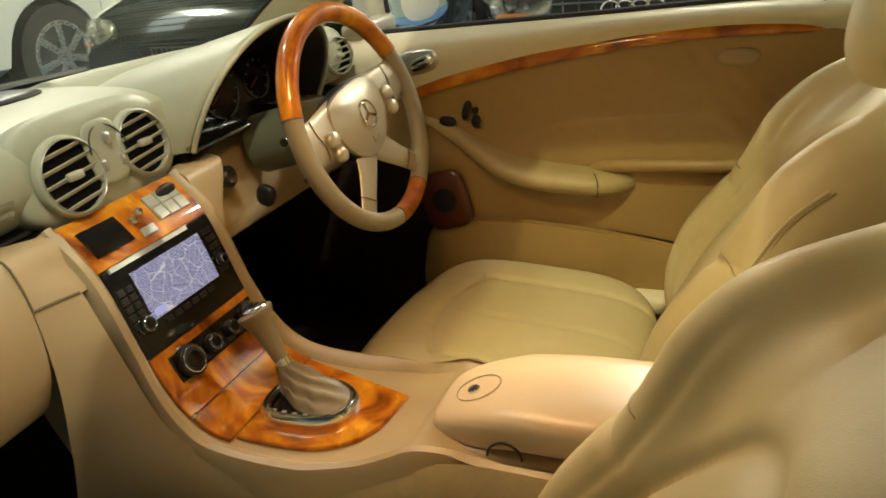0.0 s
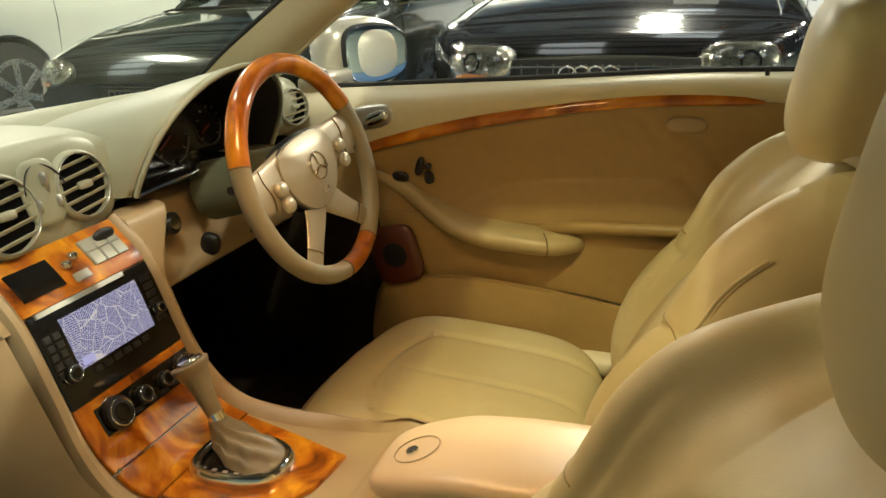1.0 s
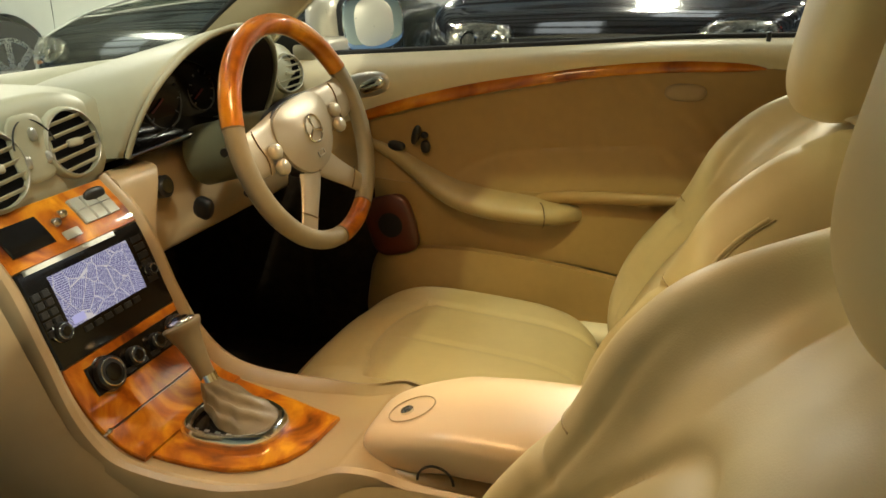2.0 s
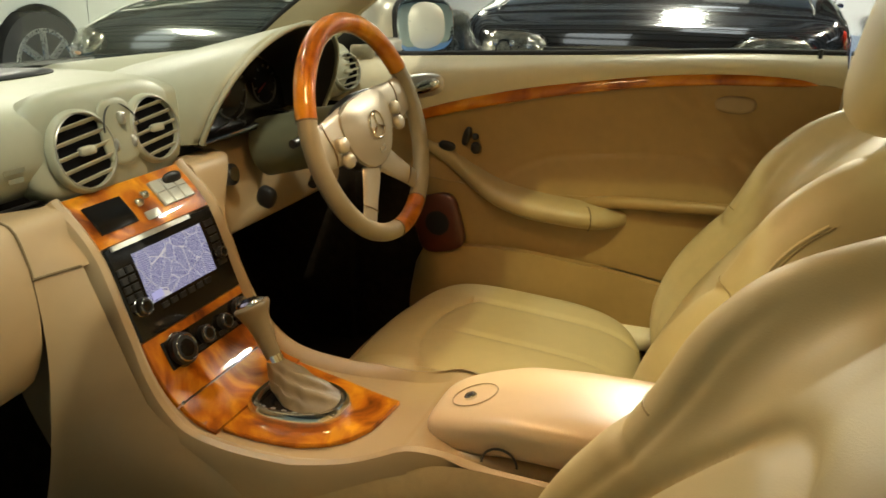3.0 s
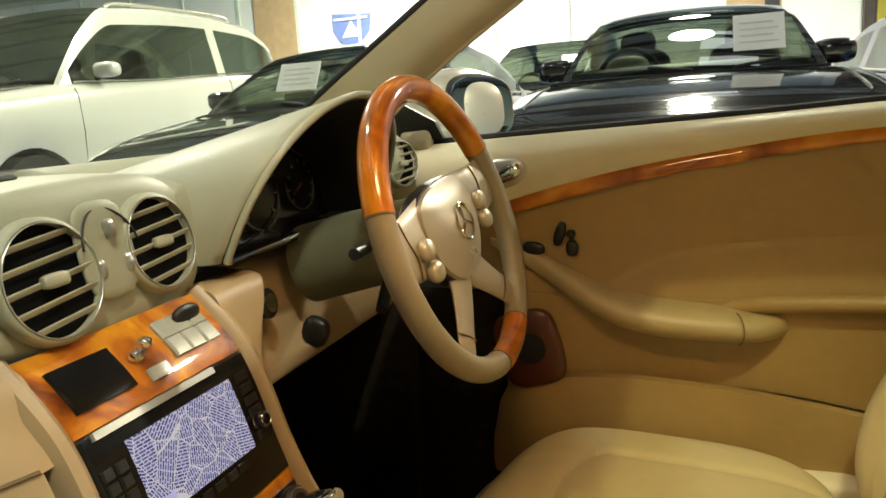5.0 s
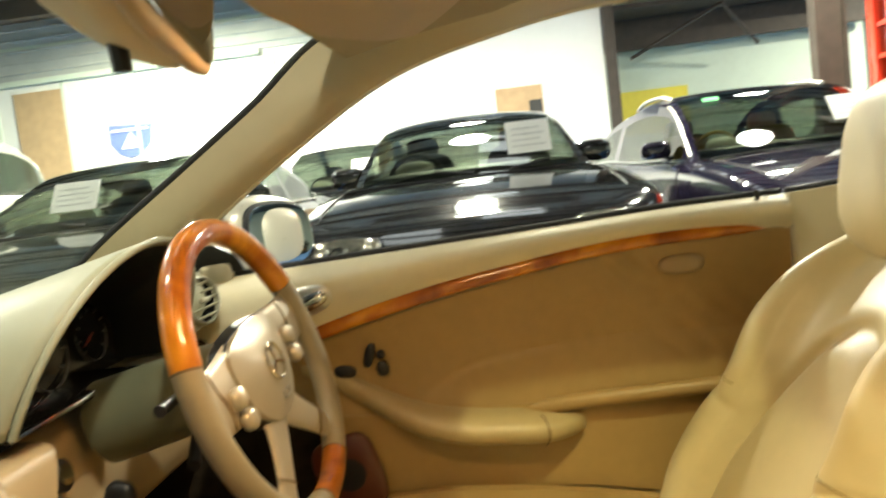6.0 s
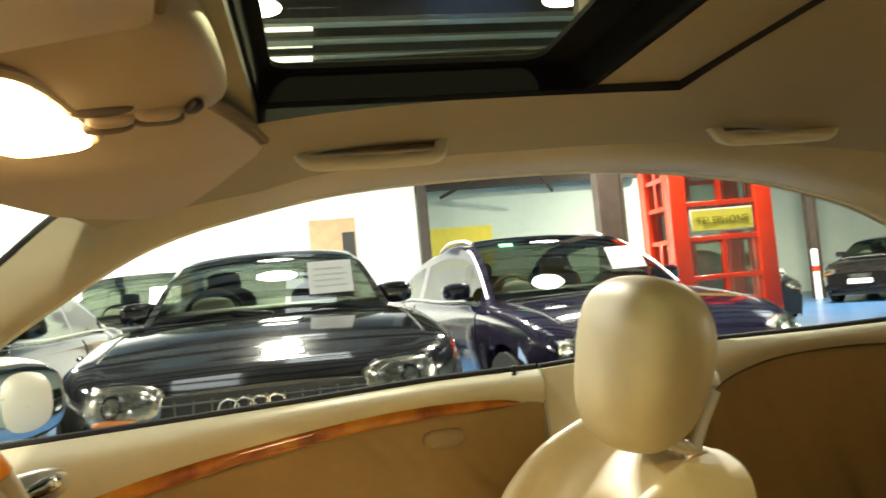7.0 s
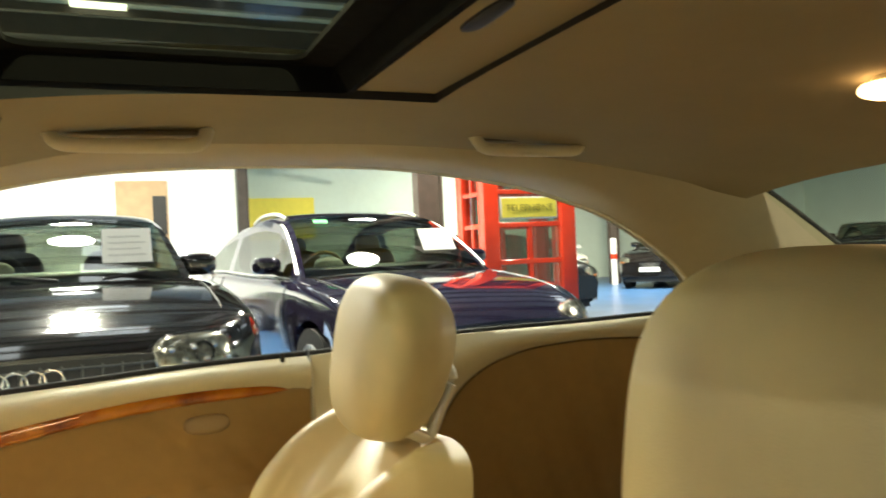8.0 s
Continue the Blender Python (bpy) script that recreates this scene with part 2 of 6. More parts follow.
def grid(rows, close_u=False, close_v=False, caps=False, bm=None):
    """A skin over rows of points."""
    bm = bm or bmesh.new()
    vs = [[bm.verts.new(p) for p in row] for row in rows]
    n, k = len(vs), len(vs[0])
    for i in range(n if close_u else n - 1):
        for j in range(k if close_v else k - 1):
            a, b, c, d = vs[i][j], vs[(i + 1) % n][j], vs[(i + 1) % n][(j + 1) % k], vs[i][(j + 1) % k]
            if len({a, b, c, d}) == 4:
                bm.faces.new((a, b, c, d))
    if caps:
        bm.faces.new(vs[0])
        bm.faces.new(vs[-1])
    return bm


def thick(rows, by):
    """A skin over rows of points with a back face set off by a vector, closed round its edge."""
    bm = grid(rows)
    back = grid([[tuple(Vector(p) + Vector(by)) for p in row] for row in rows])
    data = bpy.data.meshes.new("tmp")
    back.to_mesh(data)
    back.free()
    bm.from_mesh(data)
    bpy.data.meshes.remove(data)
    bm.edges.ensure_lookup_table()
    bmesh.ops.bridge_loops(bm, edges=[e for e in bm.edges if e.is_boundary])
    return bm


def spline(points, n):
    """n points on a smooth curve through the given ones."""
    p = np.array(points, float)
    q = np.vstack([2 * p[0] - p[1], p, 2 * p[-1] - p[-2]])
    out = []
    for s in np.linspace(0, len(p) - 1, n):
        i = min(int(s), len(p) - 2)
        f = s - i
        a, b, c, d = q[i : i + 4]
        out.append(0.5 * (2 * b + (c - a) * f + (2 * a - 5 * b + 4 * c - d) * f**2 + (3 * b - 3 * c + d - a) * f**3))
    return np.array(out)


def along(points, x):
    """The value at x of a smooth curve through pairs (x, value)."""
    xs, ys = np.array(points, float).T
    m = np.gradient(ys, xs)
    i = int(np.clip(np.searchsorted(xs, x) - 1, 0, len(xs) - 2))
    h = xs[i + 1] - xs[i]
    f = np.clip((x - xs[i]) / h, 0, 1)
    return float((2 * f**3 - 3 * f**2 + 1) * ys[i] + (f**3 - 2 * f**2 + f) * h * m[i] + (3 * f**2 - 2 * f**3) * ys[i + 1] + (f**3 - f**2) * h * m[i + 1])


def tube(points, radius, sides=12, closed=False, bm=None, flat=1.0, up=(0, 0, 1)):
    """A round bar along points. radius: a number or a function of 0 to 1; flat: how much thinner it is along up."""
    p = [Vector(v) for v in points]
    n = len(p)
    rows = []
    for i in range(n):
        a, b = (p[i - 1], p[(i + 1) % n]) if closed else (p[max(i - 1, 0)], p[min(i + 1, n - 1)])
        d = (b - a).normalized()
        u = Vector(up)
        side = d.cross(u)
        side = side.normalized() if side.length > 1e-4 else d.orthogonal().normalized()
        u = side.cross(d).normalized()
        r = radius(i / max(1, n - 1)) if callable(radius) else radius
        rows.append([p[i] + r * (math.cos(t) * side + flat * math.sin(t) * u) for t in (2 * math.pi * k / sides for k in range(sides))])
    return grid(rows, closed, True, not closed, bm)


def slab(lo, hi, bevel=0.0, segments=2, bm=None, m=None):
    """A box between two corners with rounded edges."""
    own = bmesh.new()
    bmesh.ops.create_cube(own, size=1)
    for v in own.verts:
        v.co = Vector([lo[i] + (v.co[i] + 0.5) * (hi[i] - lo[i]) for i in range(3)])
    if bevel:
        bmesh.ops.bevel(own, geom=own.edges[:], offset=bevel, segments=segments, profile=0.5, affect="EDGES")
    if m is not None:
        bmesh.ops.transform(own, matrix=m, verts=own.verts)
    if bm is None:
        return own
    data = bpy.data.meshes.new("tmp")
    own.to_mesh(data)
    own.free()
    bm.from_mesh(data)
    bpy.data.meshes.remove(data)
    return bm


def soft(half, power=(0.4, 0.5), n=(40, 24), shape=None, m=None):
    """A cushion-like solid: a superellipsoid, bent by shape(x, y, z) and set at m."""

    def pw(v, e):
        return math.copysign(abs(v) ** e, v)

    rows = []
    for i in range(1, n[1]):
        a = -math.pi / 2 + math.pi * i / n[1]
        if min(power) >= 0.6:
            a = math.atan2(pw(math.sin(a), 1 / power[1]), pw(math.cos(a), 1 / power[1]))
        row = []
        for j in range(n[0]):
            b = 2 * math.pi * j / n[0]
            if min(power) >= 0.6:
                b = math.atan2(pw(math.sin(b), 1 / power[0]), pw(math.cos(b), 1 / power[0]))
            x, y, z = half[0] * pw(math.cos(a), power[1]) * pw(math.cos(b), power[0]), half[1] * pw(math.cos(a), power[1]) * pw(math.sin(b), power[0]), half[2] * pw(math.sin(a), power[1])
            q = Vector(shape(x, y, z) if shape else (x, y, z))
            row.append(m @ q if m is not None else q)
        rows.append(row)
    return grid(rows, False, True, True)


def disc(at, normal, radius, depth, sides=32, inner=0.0, bevel=0.0):
    """A disc or ring of some depth, its front face at a place and facing along normal."""
    m = Matrix.Translation(at) @ Vector(normal).to_track_quat("Z", "Y").to_matrix().to_4x4()
    b = min(bevel or depth * 0.25, depth * 0.45)
    prof = [(radius, -depth), (radius, -b), (radius - b, 0)]
    if inner:
        prof += [(inner + b, 0), (inner, -b), (inner, -depth)]
    else:
        prof += [(radius * 0.5, 0), (1e-4, 0)]
    rows = [[m @ Vector((r * math.cos(t), r * math.sin(t), z)) for r, z in prof] for t in (2 * math.pi * k / sides for k in range(sides))]
    bm = grid(rows, True, bool(inner))
    bmesh.ops.remove_doubles(bm, verts=bm.verts, dist=2e-4)
    return bm


def plate(outline, normal, depth):
    """A flat plate with that outline, thickened against its normal."""
    bm = bmesh.new()
    a = [bm.verts.new(p) for p in outline]
    b = [bm.verts.new(Vector(p) - depth * Vector(normal)) for p in outline]
    bm.faces.new(a)
    bm.faces.new(b[::-1])
    for i in range(len(a)):
        bm.faces.new((a[i], b[i], b[(i + 1) % len(a)], a[(i + 1) % len(a)]))
    return bm


def pad(half, corner=4.0, edge=4.0, n=56, shape=None, m=None):
    """A cushion with an even net of faces over its top and bottom, so that seams can be pressed into it."""
    s = [math.sin(math.pi / 2 * v) for v in np.linspace(-1, 1, n)]
    bm = bmesh.new()
    for up in (1, -1):
        rows = []
        for u in s:
            row = []
            for v in s:
                r = max(abs(u), abs(v))
                k = r / max(1e-9, (abs(u) ** corner + abs(v) ** corner) ** (1 / corner))
                q = (half[0] * u * k, half[1] * v * k, up * half[2] * max(0.0, 1 - r**edge) ** (1 / 2.2))
                q = Vector(shape(*q) if shape else q)
                row.append(m @ q if m is not None else q)
            rows.append(row)
        grid(rows, bm=bm)
    bmesh.ops.remove_doubles(bm, verts=bm.verts, dist=1e-5)
    return bm


def solidify(ob, depth, offset=-1.0):
    mod = ob.modifiers.new("thick", "SOLIDIFY")
    mod.thickness, mod.offset = depth, offset
    return ob


# ---- the coupe's cabin: x runs to the rear, y to the driver's door ----
def own(name, at, label, category, group="", kind=""):
    return thing(name, at, label, category, group, kind)


# floor pan, tunnel sides, sills
floor_pan = own("cabin_floor", (0.5, 0, 0.24), "dark carpeted footwell floor of the coupe", "floor", kind="structure")
part("carpet", slab((-0.75, -0.74, 0.20), (1.75, 0.74, 0.25), 0.01), CARPET, floor_pan)
part("footwell_side", slab((-0.75, 0.66, 0.22), (-0.20, 0.72, 0.82), 0.01), CARPET, floor_pan)
part("footwell_side", slab((-0.75, -0.72, 0.22), (-0.30, -0.66, 0.82), 0.01), CARPET, floor_pan)
part("door_foot", slab((-0.21, 0.694, 0.22), (0.06, 0.716, 0.66), 0.006), CARPET, floor_pan)
part("tunnel", slab((-0.75, -0.125, 0.22), (-0.10, 0.125, 0.50), 0.03), CARPET, floor_pan)
part("under_dash", slab((-0.72, -0.70, 0.60), (-0.30, 0.70, 0.64), 0.01), CARPET, floor_pan)
part("firewall", slab((-0.78, -0.74, 0.20), (-0.70, 0.74, 0.88), 0.01), CARPET, floor_pan)
part("footrest", slab((-0.72, 0.10, 0.24), (-0.55, 0.70, 0.50), 0.05, m=None), CARPET, floor_pan)
for side, nm in ((1, "right"), (-1, "left")):
    sill = own("door_sill", (0.3, side * 0.72, 0.25), "beige plastic door sill trim beside the seat", "sill", "door sills", "structure")
    part("sill_cover", slab((-0.02, min(side * 0.68, side * 0.80), 0.24), (0.95, max(side * 0.68, side * 0.80), 0.34), 0.02, 3), TRIM_LOW, sill)

# ---- dashboard ----
dash = own("dashboard", (-0.35, 0, 0.5), "two-tone dashboard with grey green top and cream lower panels", "dashboard")


def dash_section(y):
    e = abs(y) / 0.7
    bow = -0.10 * (1 - e**2)
    low = 0.015 * e**4
    pts = [(-0.46 + bow, 0.885), (-0.44 + bow, 0.925), (-0.38 + bow * 0.7, 0.932 - low), (-0.30 + bow * 0.2, 0.930 - low), (-0.255, 0.918 - low), (-0.236, 0.900), (-0.228, 0.870), (-0.230, 0.846), (-0.246, 0.822), (-0.272, 0.806), (-0.30, 0.80)]
    if 0.17 < y < 0.56:
        pts = [(x, z if x < -0.345 else min(z, 0.822)) for x, z in pts]
    return pts


ys = sorted([*np.linspace(-0.70, 0.70, 41), 0.168, 0.172, 0.558, 0.562])
part("upper_pad", grid([[(x, y, z) for x, z in spline(dash_section(y), 40)] for y in ys], caps=True), DASH, dash)


def dash_low(y):
    e = 0.02 * max(0, abs(y) - 0.2)
    return [(-0.26, 0.806), (-0.212 - e, 0.800), (-0.196 - e, 0.770), (-0.188 - e, 0.735), (-0.186 - e, 0.69), (-0.198, 0.60), (-0.235, 0.53), (-0.33, 0.49)]


# glove box side and the panel beside the stack
ysl = np.linspace(-0.70, -0.206, 20)
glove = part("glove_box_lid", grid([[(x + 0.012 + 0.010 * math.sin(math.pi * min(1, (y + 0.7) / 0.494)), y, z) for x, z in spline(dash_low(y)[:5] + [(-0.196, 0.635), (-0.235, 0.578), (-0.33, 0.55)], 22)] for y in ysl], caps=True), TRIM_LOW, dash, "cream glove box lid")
part("handle", soft((0.012, 0.045, 0.010), (0.6, 0.8), (16, 10), m=pose(-0.176, -0.33, 0.742)), CHROME, glove, "slim chrome handle")
STACK_X = [(0.72, -0.152), (0.742, -0.162), (0.775, -0.188), (0.806, -0.214)]


def side_x(x, y, z):
    """The panel swells out from the glove box to the edge of the stack."""
    f = min(1.0, max(0.0, (y + 0.202) / 0.056)) ** 1.2
    return x + 0.012 + f * max(0.0, along(STACK_X, min(0.806, z)) - x - 0.012)


part("side_panel", grid([[(side_x(x, y, z), y, z) for x, z in spline(dash_low(0.0)[:4], 14)] for y in np.linspace(-0.202, -0.116, 16)], caps=True), TRIM_LOW, dash)
sweep_rows = []
for z in np.linspace(0.7365, 0.25, 30):
    xa = along([(0.25, -0.325), (0.36, -0.258), (0.50, -0.203), (0.60, -0.180), (0.69, -0.174), (0.738, -0.1765)], z)
    xb = along([(0.25, 0.14), (0.40, 0.10), (0.46, 0.05), (0.508, -0.035), (0.535, -0.075), (0.578, -0.100), (0.64, -0.124), (0.737, -0.1605)], z)
    yb = -0.1430 - 0.016 * max(0.0, min(1.0, (0.50 - z) / 0.2))
    ya = -0.204 + 0.02 * max(0.0, (0.55 - z) / 0.3)
    row = []
    for u in np.linspace(0, 1, 16):
        row.append((xa + (xb - xa) * u**1.2, ya + (yb - ya) * u, z))
    sweep_rows.append(row)
part("lower_side_panel", grid(sweep_rows), TRIM_LOW, dash, "beige panel sweeping into the console")
part("panel_seam", tube([(x + 0.0125, -0.204, z) for x, z in spline(dash_low(0.0)[:4], 10)] + [(-0.1755, -0.204, 0.737)] + [(side_x(-0.1875, y, 0.7365), y, 0.7365) for y in np.linspace(-0.20, -0.146, 6)], 0.0018, 6), STITCH_AND_SHADE, dash)
# knee panel under the wheel
KNEE = spline([(-0.235, 0.806), (-0.19, 0.80), (-0.175, 0.74), (-0.165, 0.66), (-0.20, 0.63), (-0.36, 0.60)], 60)


def knee_back(y, z):
    """How far the panel is set back beside the cream wing that runs down the stack."""
    edge = 0.128 + 0.085 * max(0.0, min(1.0, (z - 0.60) / 0.20)) ** 1.4
    f = max(0.0, min(1.0, (y - edge) / 0.022))
    return 0.058 * f * f * (3 - 2 * f) * max(0.0, min(1.0, (z - 0.60) / 0.03))


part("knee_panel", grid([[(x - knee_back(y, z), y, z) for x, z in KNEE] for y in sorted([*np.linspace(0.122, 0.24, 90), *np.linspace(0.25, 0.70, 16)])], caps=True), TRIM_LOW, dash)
part("vent_panel_crease", tube([(-0.245, y, 0.803) for y in np.linspace(-0.68, 0.13, 20)], 0.003, 6), BLACK, dash)
# black speaker grille on the dash top
part("speaker_grille", soft((0.075, 0.115, 0.008), (0.6, 0.8), (24, 8), m=pose(-0.50, 0.03, 0.932, 0, -2, 0)), BLACK, dash)

# hood over the instruments
hood_rows = []
for k in np.linspace(0, 1, 12):
    f = k**1.3
    row = []
    for t in np.linspace(-0.12, math.pi + 0.12, 41):
        c, s = math.cos(t), max(0.0, math.sin(t)) ** 0.85
        row.append((-0.205 + 0.088 * s * (1 - f) - 0.27 * f, 0.365 - (0.205 + 0.085 * f) * c, 0.826 - 0.01 * f + (0.180 - 0.075 * f) * s))
    hood_rows.append(row)
hood = part("instrument_hood", grid(hood_rows), DASH, dash)
solidify(hood, 0.008)
inner_rows = []
for f in np.linspace(0, 1, 6):
    inner_rows.append([(-0.203 + 0.088 * max(0.0, math.sin(t)) ** 0.85 * (1 - f) - 0.08 * f, 0.365 - (0.196 - 0.012 * f) * math.cos(t), 0.826 + (0.170 - 0.045 * f) * max(0.0, math.sin(t)) ** 0.85) for t in np.linspace(-0.1, math.pi + 0.1, 33)])
part("hood_lining", grid(inner_rows), BLACK, dash, "black inside of the hood")
lip = [(-0.200 + 0.088 * max(0.0, math.sin(t)) ** 0.85, 0.365 - 0.201 * math.cos(t), 0.826 + 0.177 * max(0.0, math.sin(t)) ** 0.85) for t in np.linspace(-0.05, math.pi + 0.05, 41)]
part("hood_lip", tube(lip, 0.0045, 10), DASH, dash)

DIAL_GREY = material("dim_dial_print", (0.16, 0.16, 0.14), 0.4)
DIAL_RED = material("dim_red_needle", (0.22, 0.03, 0.015), 0.4)
cluster = own("instrument_cluster", (-0.27, 0.365, 0.83), "black instrument cluster with three round dials", "instruments")
part("dial_panel", plate([(-0.284, 0.365 - 0.195 * math.cos(t), 0.822 + 0.125 * max(0.0, math.sin(t)) ** 0.85) for t in np.linspace(0, math.pi, 25)], (1, 0, 0), 0.012), GLOSS_BLACK, cluster)
part("cover_strip", slab((-0.29, 0.17, 0.820), (-0.205, 0.47, 0.830), 0.004), GLOSS_BLACK, cluster)
part("chrome_strip", tube([(-0.200, 0.172, 0.826), (-0.198, 0.25, 0.829), (-0.200, 0.32, 0.830)], 0.0035, 8), CHROME, cluster)
for cy, r in ((0.250, 0.040), (0.365, 0.052), (0.480, 0.040)):
    d = part("dial", disc((-0.283, cy, 0.880), (1, 0, 0.15), r, 0.004, 36, r - 0.0010), DIAL_GREY, cluster)
    for k in range(9):
        a = radians(225 - k * 33)
        part("tick", slab((-0.2835, -0.001, r * 0.78), (-0.2815, 0.001, r * 0.92), 0, m=Matrix.Translation((0, cy, 0.880)) @ Matrix.Rotation(a - math.pi / 2, 4, "X")), DIAL_GREY, d)
    part("needle", slab((-0.282, -0.0012, 0), (-0.280, 0.0012, r * 0.75), 0, m=Matrix.Translation((0, cy, 0.880)) @ Matrix.Rotation(radians(120), 4, "X")), DIAL_RED, d)


# air vents
SLAT = material("satin_beige_slat", (0.40, 0.38, 0.27), 0.4, 0.1, vary=0.04)


def vent(at, normal, r, tilt=0.0):
    v = own("air_vent", at, "round air vent with silver slats in a beige ring", "air vent", "dashboard air vents")
    z_axis = Vector(normal).normalized()
    x_axis = Vector((0, 0, 1)).cross(z_axis).normalized()
    m = Matrix.Translation(at) @ Matrix((x_axis, z_axis.cross(x_axis), z_axis)).transposed().to_4x4()
    part("chrome_ring", disc(tuple(Vector(at) + 0.0012 * Vector(normal)), normal, r * 1.004, 0.003, 40, r * 0.988), SATIN, v)
    prof = [(1.13, -0.012), (1.11, -0.0055), (1.085, -0.0022), (1.05, -0.0005), (1.02, 0.0), (0.99, -0.002), (0.98, -0.008)]
    part("bezel", grid([[m @ Vector((r * f * math.cos(t), r * f * math.sin(t), z)) for f, z in prof] for t in np.linspace(0, 2 * math.pi, 48, endpoint=False)], True), DASH, v)
    part("well", disc(tuple(Vector(at) - 0.009 * Vector(normal)), normal, r, 0.004, 32), MATT_BLACK, v)
    for k in range(5):
        y = (k - 2) * r * 0.36
        w = math.sqrt(max(0, r * r - y * y)) * 0.97
        part("slat", slab((-w, -r * 0.062, -0.0012), (w, r * 0.062, 0.0012), 0.001, 2, m=m @ pose(0, 0, 0, 0, 0, 6) @ pose(0, y, -0.0035, 32, 0, 0)), SLAT, v)
    part("slider", soft((r * 0.28, r * 0.13, 0.006), (0.5, 0.7), (16, 8), m=m @ pose(0, 0, 0.0, 0, 0, tilt)), SLAT, v)
    return v


FACE = Vector((0.96, 0, 0.18)).normalized()
vent((-0.211, -0.057, 0.861), tuple(FACE), 0.050)
vent((-0.211, 0.080, 0.868), tuple(FACE), 0.046)
vent((-0.168, 0.617, 0.893), (0.93, -0.30, 0.12), 0.036)
part("driver_vent_pod", soft((0.05, 0.058, 0.058), (0.8, 0.8), (24, 14), m=pose(-0.222, 0.625, 0.893)), DASH, dash)
part("vent_pod", soft((0.034, 0.150, 0.078), (0.55, 0.62), (64, 28), m=pose(-0.2560, 0.013, 0.861, 0, -10, 0)), DASH, dash)
for k, w in enumerate((0.030, 0.022)):
    part("embossed_mark", slab((-0.2262, -0.160 - w / 2, 0.852 - k * 0.012), (-0.2255, -0.160 + w / 2, 0.858 - k * 0.012)), material("faint_grey_mark", (0.24, 0.24, 0.16), 0.6), dash, smooth=False)
# plate with buttons between the two centre vents
pod = own("vent_control_plate", (-0.22, 0.013, 0.86), "silver plate with small buttons between the air vents", "control plate")
part("face", soft((0.006, 0.034, 0.046), (0.9, 0.6), (32, 12), m=pose(-0.2195, 0.012, 0.874, 0, -10, 0)), DASH, pod)
part("plate_joint", tube([(-0.2140 - 0.006 * abs(math.sin(a)) ** 2 - 0.17 * 0.040 * math.sin(a) + 0.004, 0.012 + 0.034 * math.cos(a), 0.872 + 0.040 * math.sin(a)) for a in np.linspace(0.15, math.pi - 0.15, 18)], 0.0012, 6), BLACK, pod)
for by, bz in ((0.013, 0.893), (-0.004, 0.858), (0.030, 0.858)):
    part("button", soft((0.006, 0.0045, 0.009), (0.6, 0.7), (12, 8), m=pose(-0.2130, by, bz, 0, -10, 0)), SATIN, pod)

# ---- centre stack and console ----
console = own("centre_console", (0.1, 0, 0.25), "cream centre console with wood inlays sweeping down from the dashboard", "console")
PATHXZ = spline([(-0.216, 0.806), (-0.160, 0.742), (-0.124, 0.640), (-0.100, 0.578), (-0.070, 0.535), (-0.03, 0.508), (0.04, 0.498), (0.12, 0.500), (0.19, 0.509), (0.235, 0.524), (0.265, 0.536), (0.30, 0.534), (0.36, 0.522), (0.50, 0.518), (0.70, 0.51)], 240)
ARC = np.r_[0, np.cumsum(np.hypot(*np.diff(PATHXZ, axis=0).T))]


def on_path(s):
    """Place and outward normal (x, z) at s metres down the stack."""
    x, z = np.interp(s, ARC, PATHXZ[:, 0]), np.interp(s, ARC, PATHXZ[:, 1])
    x2, z2 = np.interp(s + 0.004, ARC, PATHXZ[:, 0]), np.interp(s + 0.004, ARC, PATHXZ[:, 1])
    x1, z1 = np.interp(s - 0.004, ARC, PATHXZ[:, 0]), np.interp(s - 0.004, ARC, PATHXZ[:, 1])
    d = math.hypot(x2 - x1, z2 - z1)
    return x, z, -(z2 - z1) / d, (x2 - x1) / d


def stack_point(s, y, off):
    x, z, nx, nz = on_path(s)
    return (x + off * nx, y, z + off * nz)


def inlay(s0, s1, y0, y1, off=0.003, deep=0.006, n=24, width=None):
    """A plate that follows the stack's surface."""
    rows = []
    for s in np.linspace(s0, s1, n):
        a, b = (y0, y1) if width is None else width(s)
        e = 0.0018
        rows.append([stack_point(s, y, o) for y, o in ((a, off - deep), (a, off - e), (a + e, off), (b - e, off), (b, off - e), (b, off - deep))])
    return grid(rows, False, True, True)


def s_of(x=None, z=None):
    return float(ARC[np.argmin(abs(PATHXZ[:, 0] - x) if x is not None else abs(PATHXZ[:, 1] - z))])


rows = []
for s in np.linspace(0.0, ARC[-1] - 0.005, 80):
    flare = 0.010 * min(1, max(0, (s - 0.2) / 0.15)) - 0.042 * min(1, max(0, (on_path(s)[0] - 0.12) / 0.2))
    half = [(0.140 + flare, -0.22), (0.139 + flare, -0.05), (0.136 + flare, -0.006), (0.130 + flare, 0.007), (0.122 + flare, 0.010), (0.116 + flare * 0.5, 0.006), (0.112 + min(0, flare), -0.004)]
    row = [stack_point(s, -y, o) for y, o in half] + [stack_point(s, y, o) for y, o in reversed(half)]
    rows.append(row)
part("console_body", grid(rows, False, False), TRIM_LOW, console)
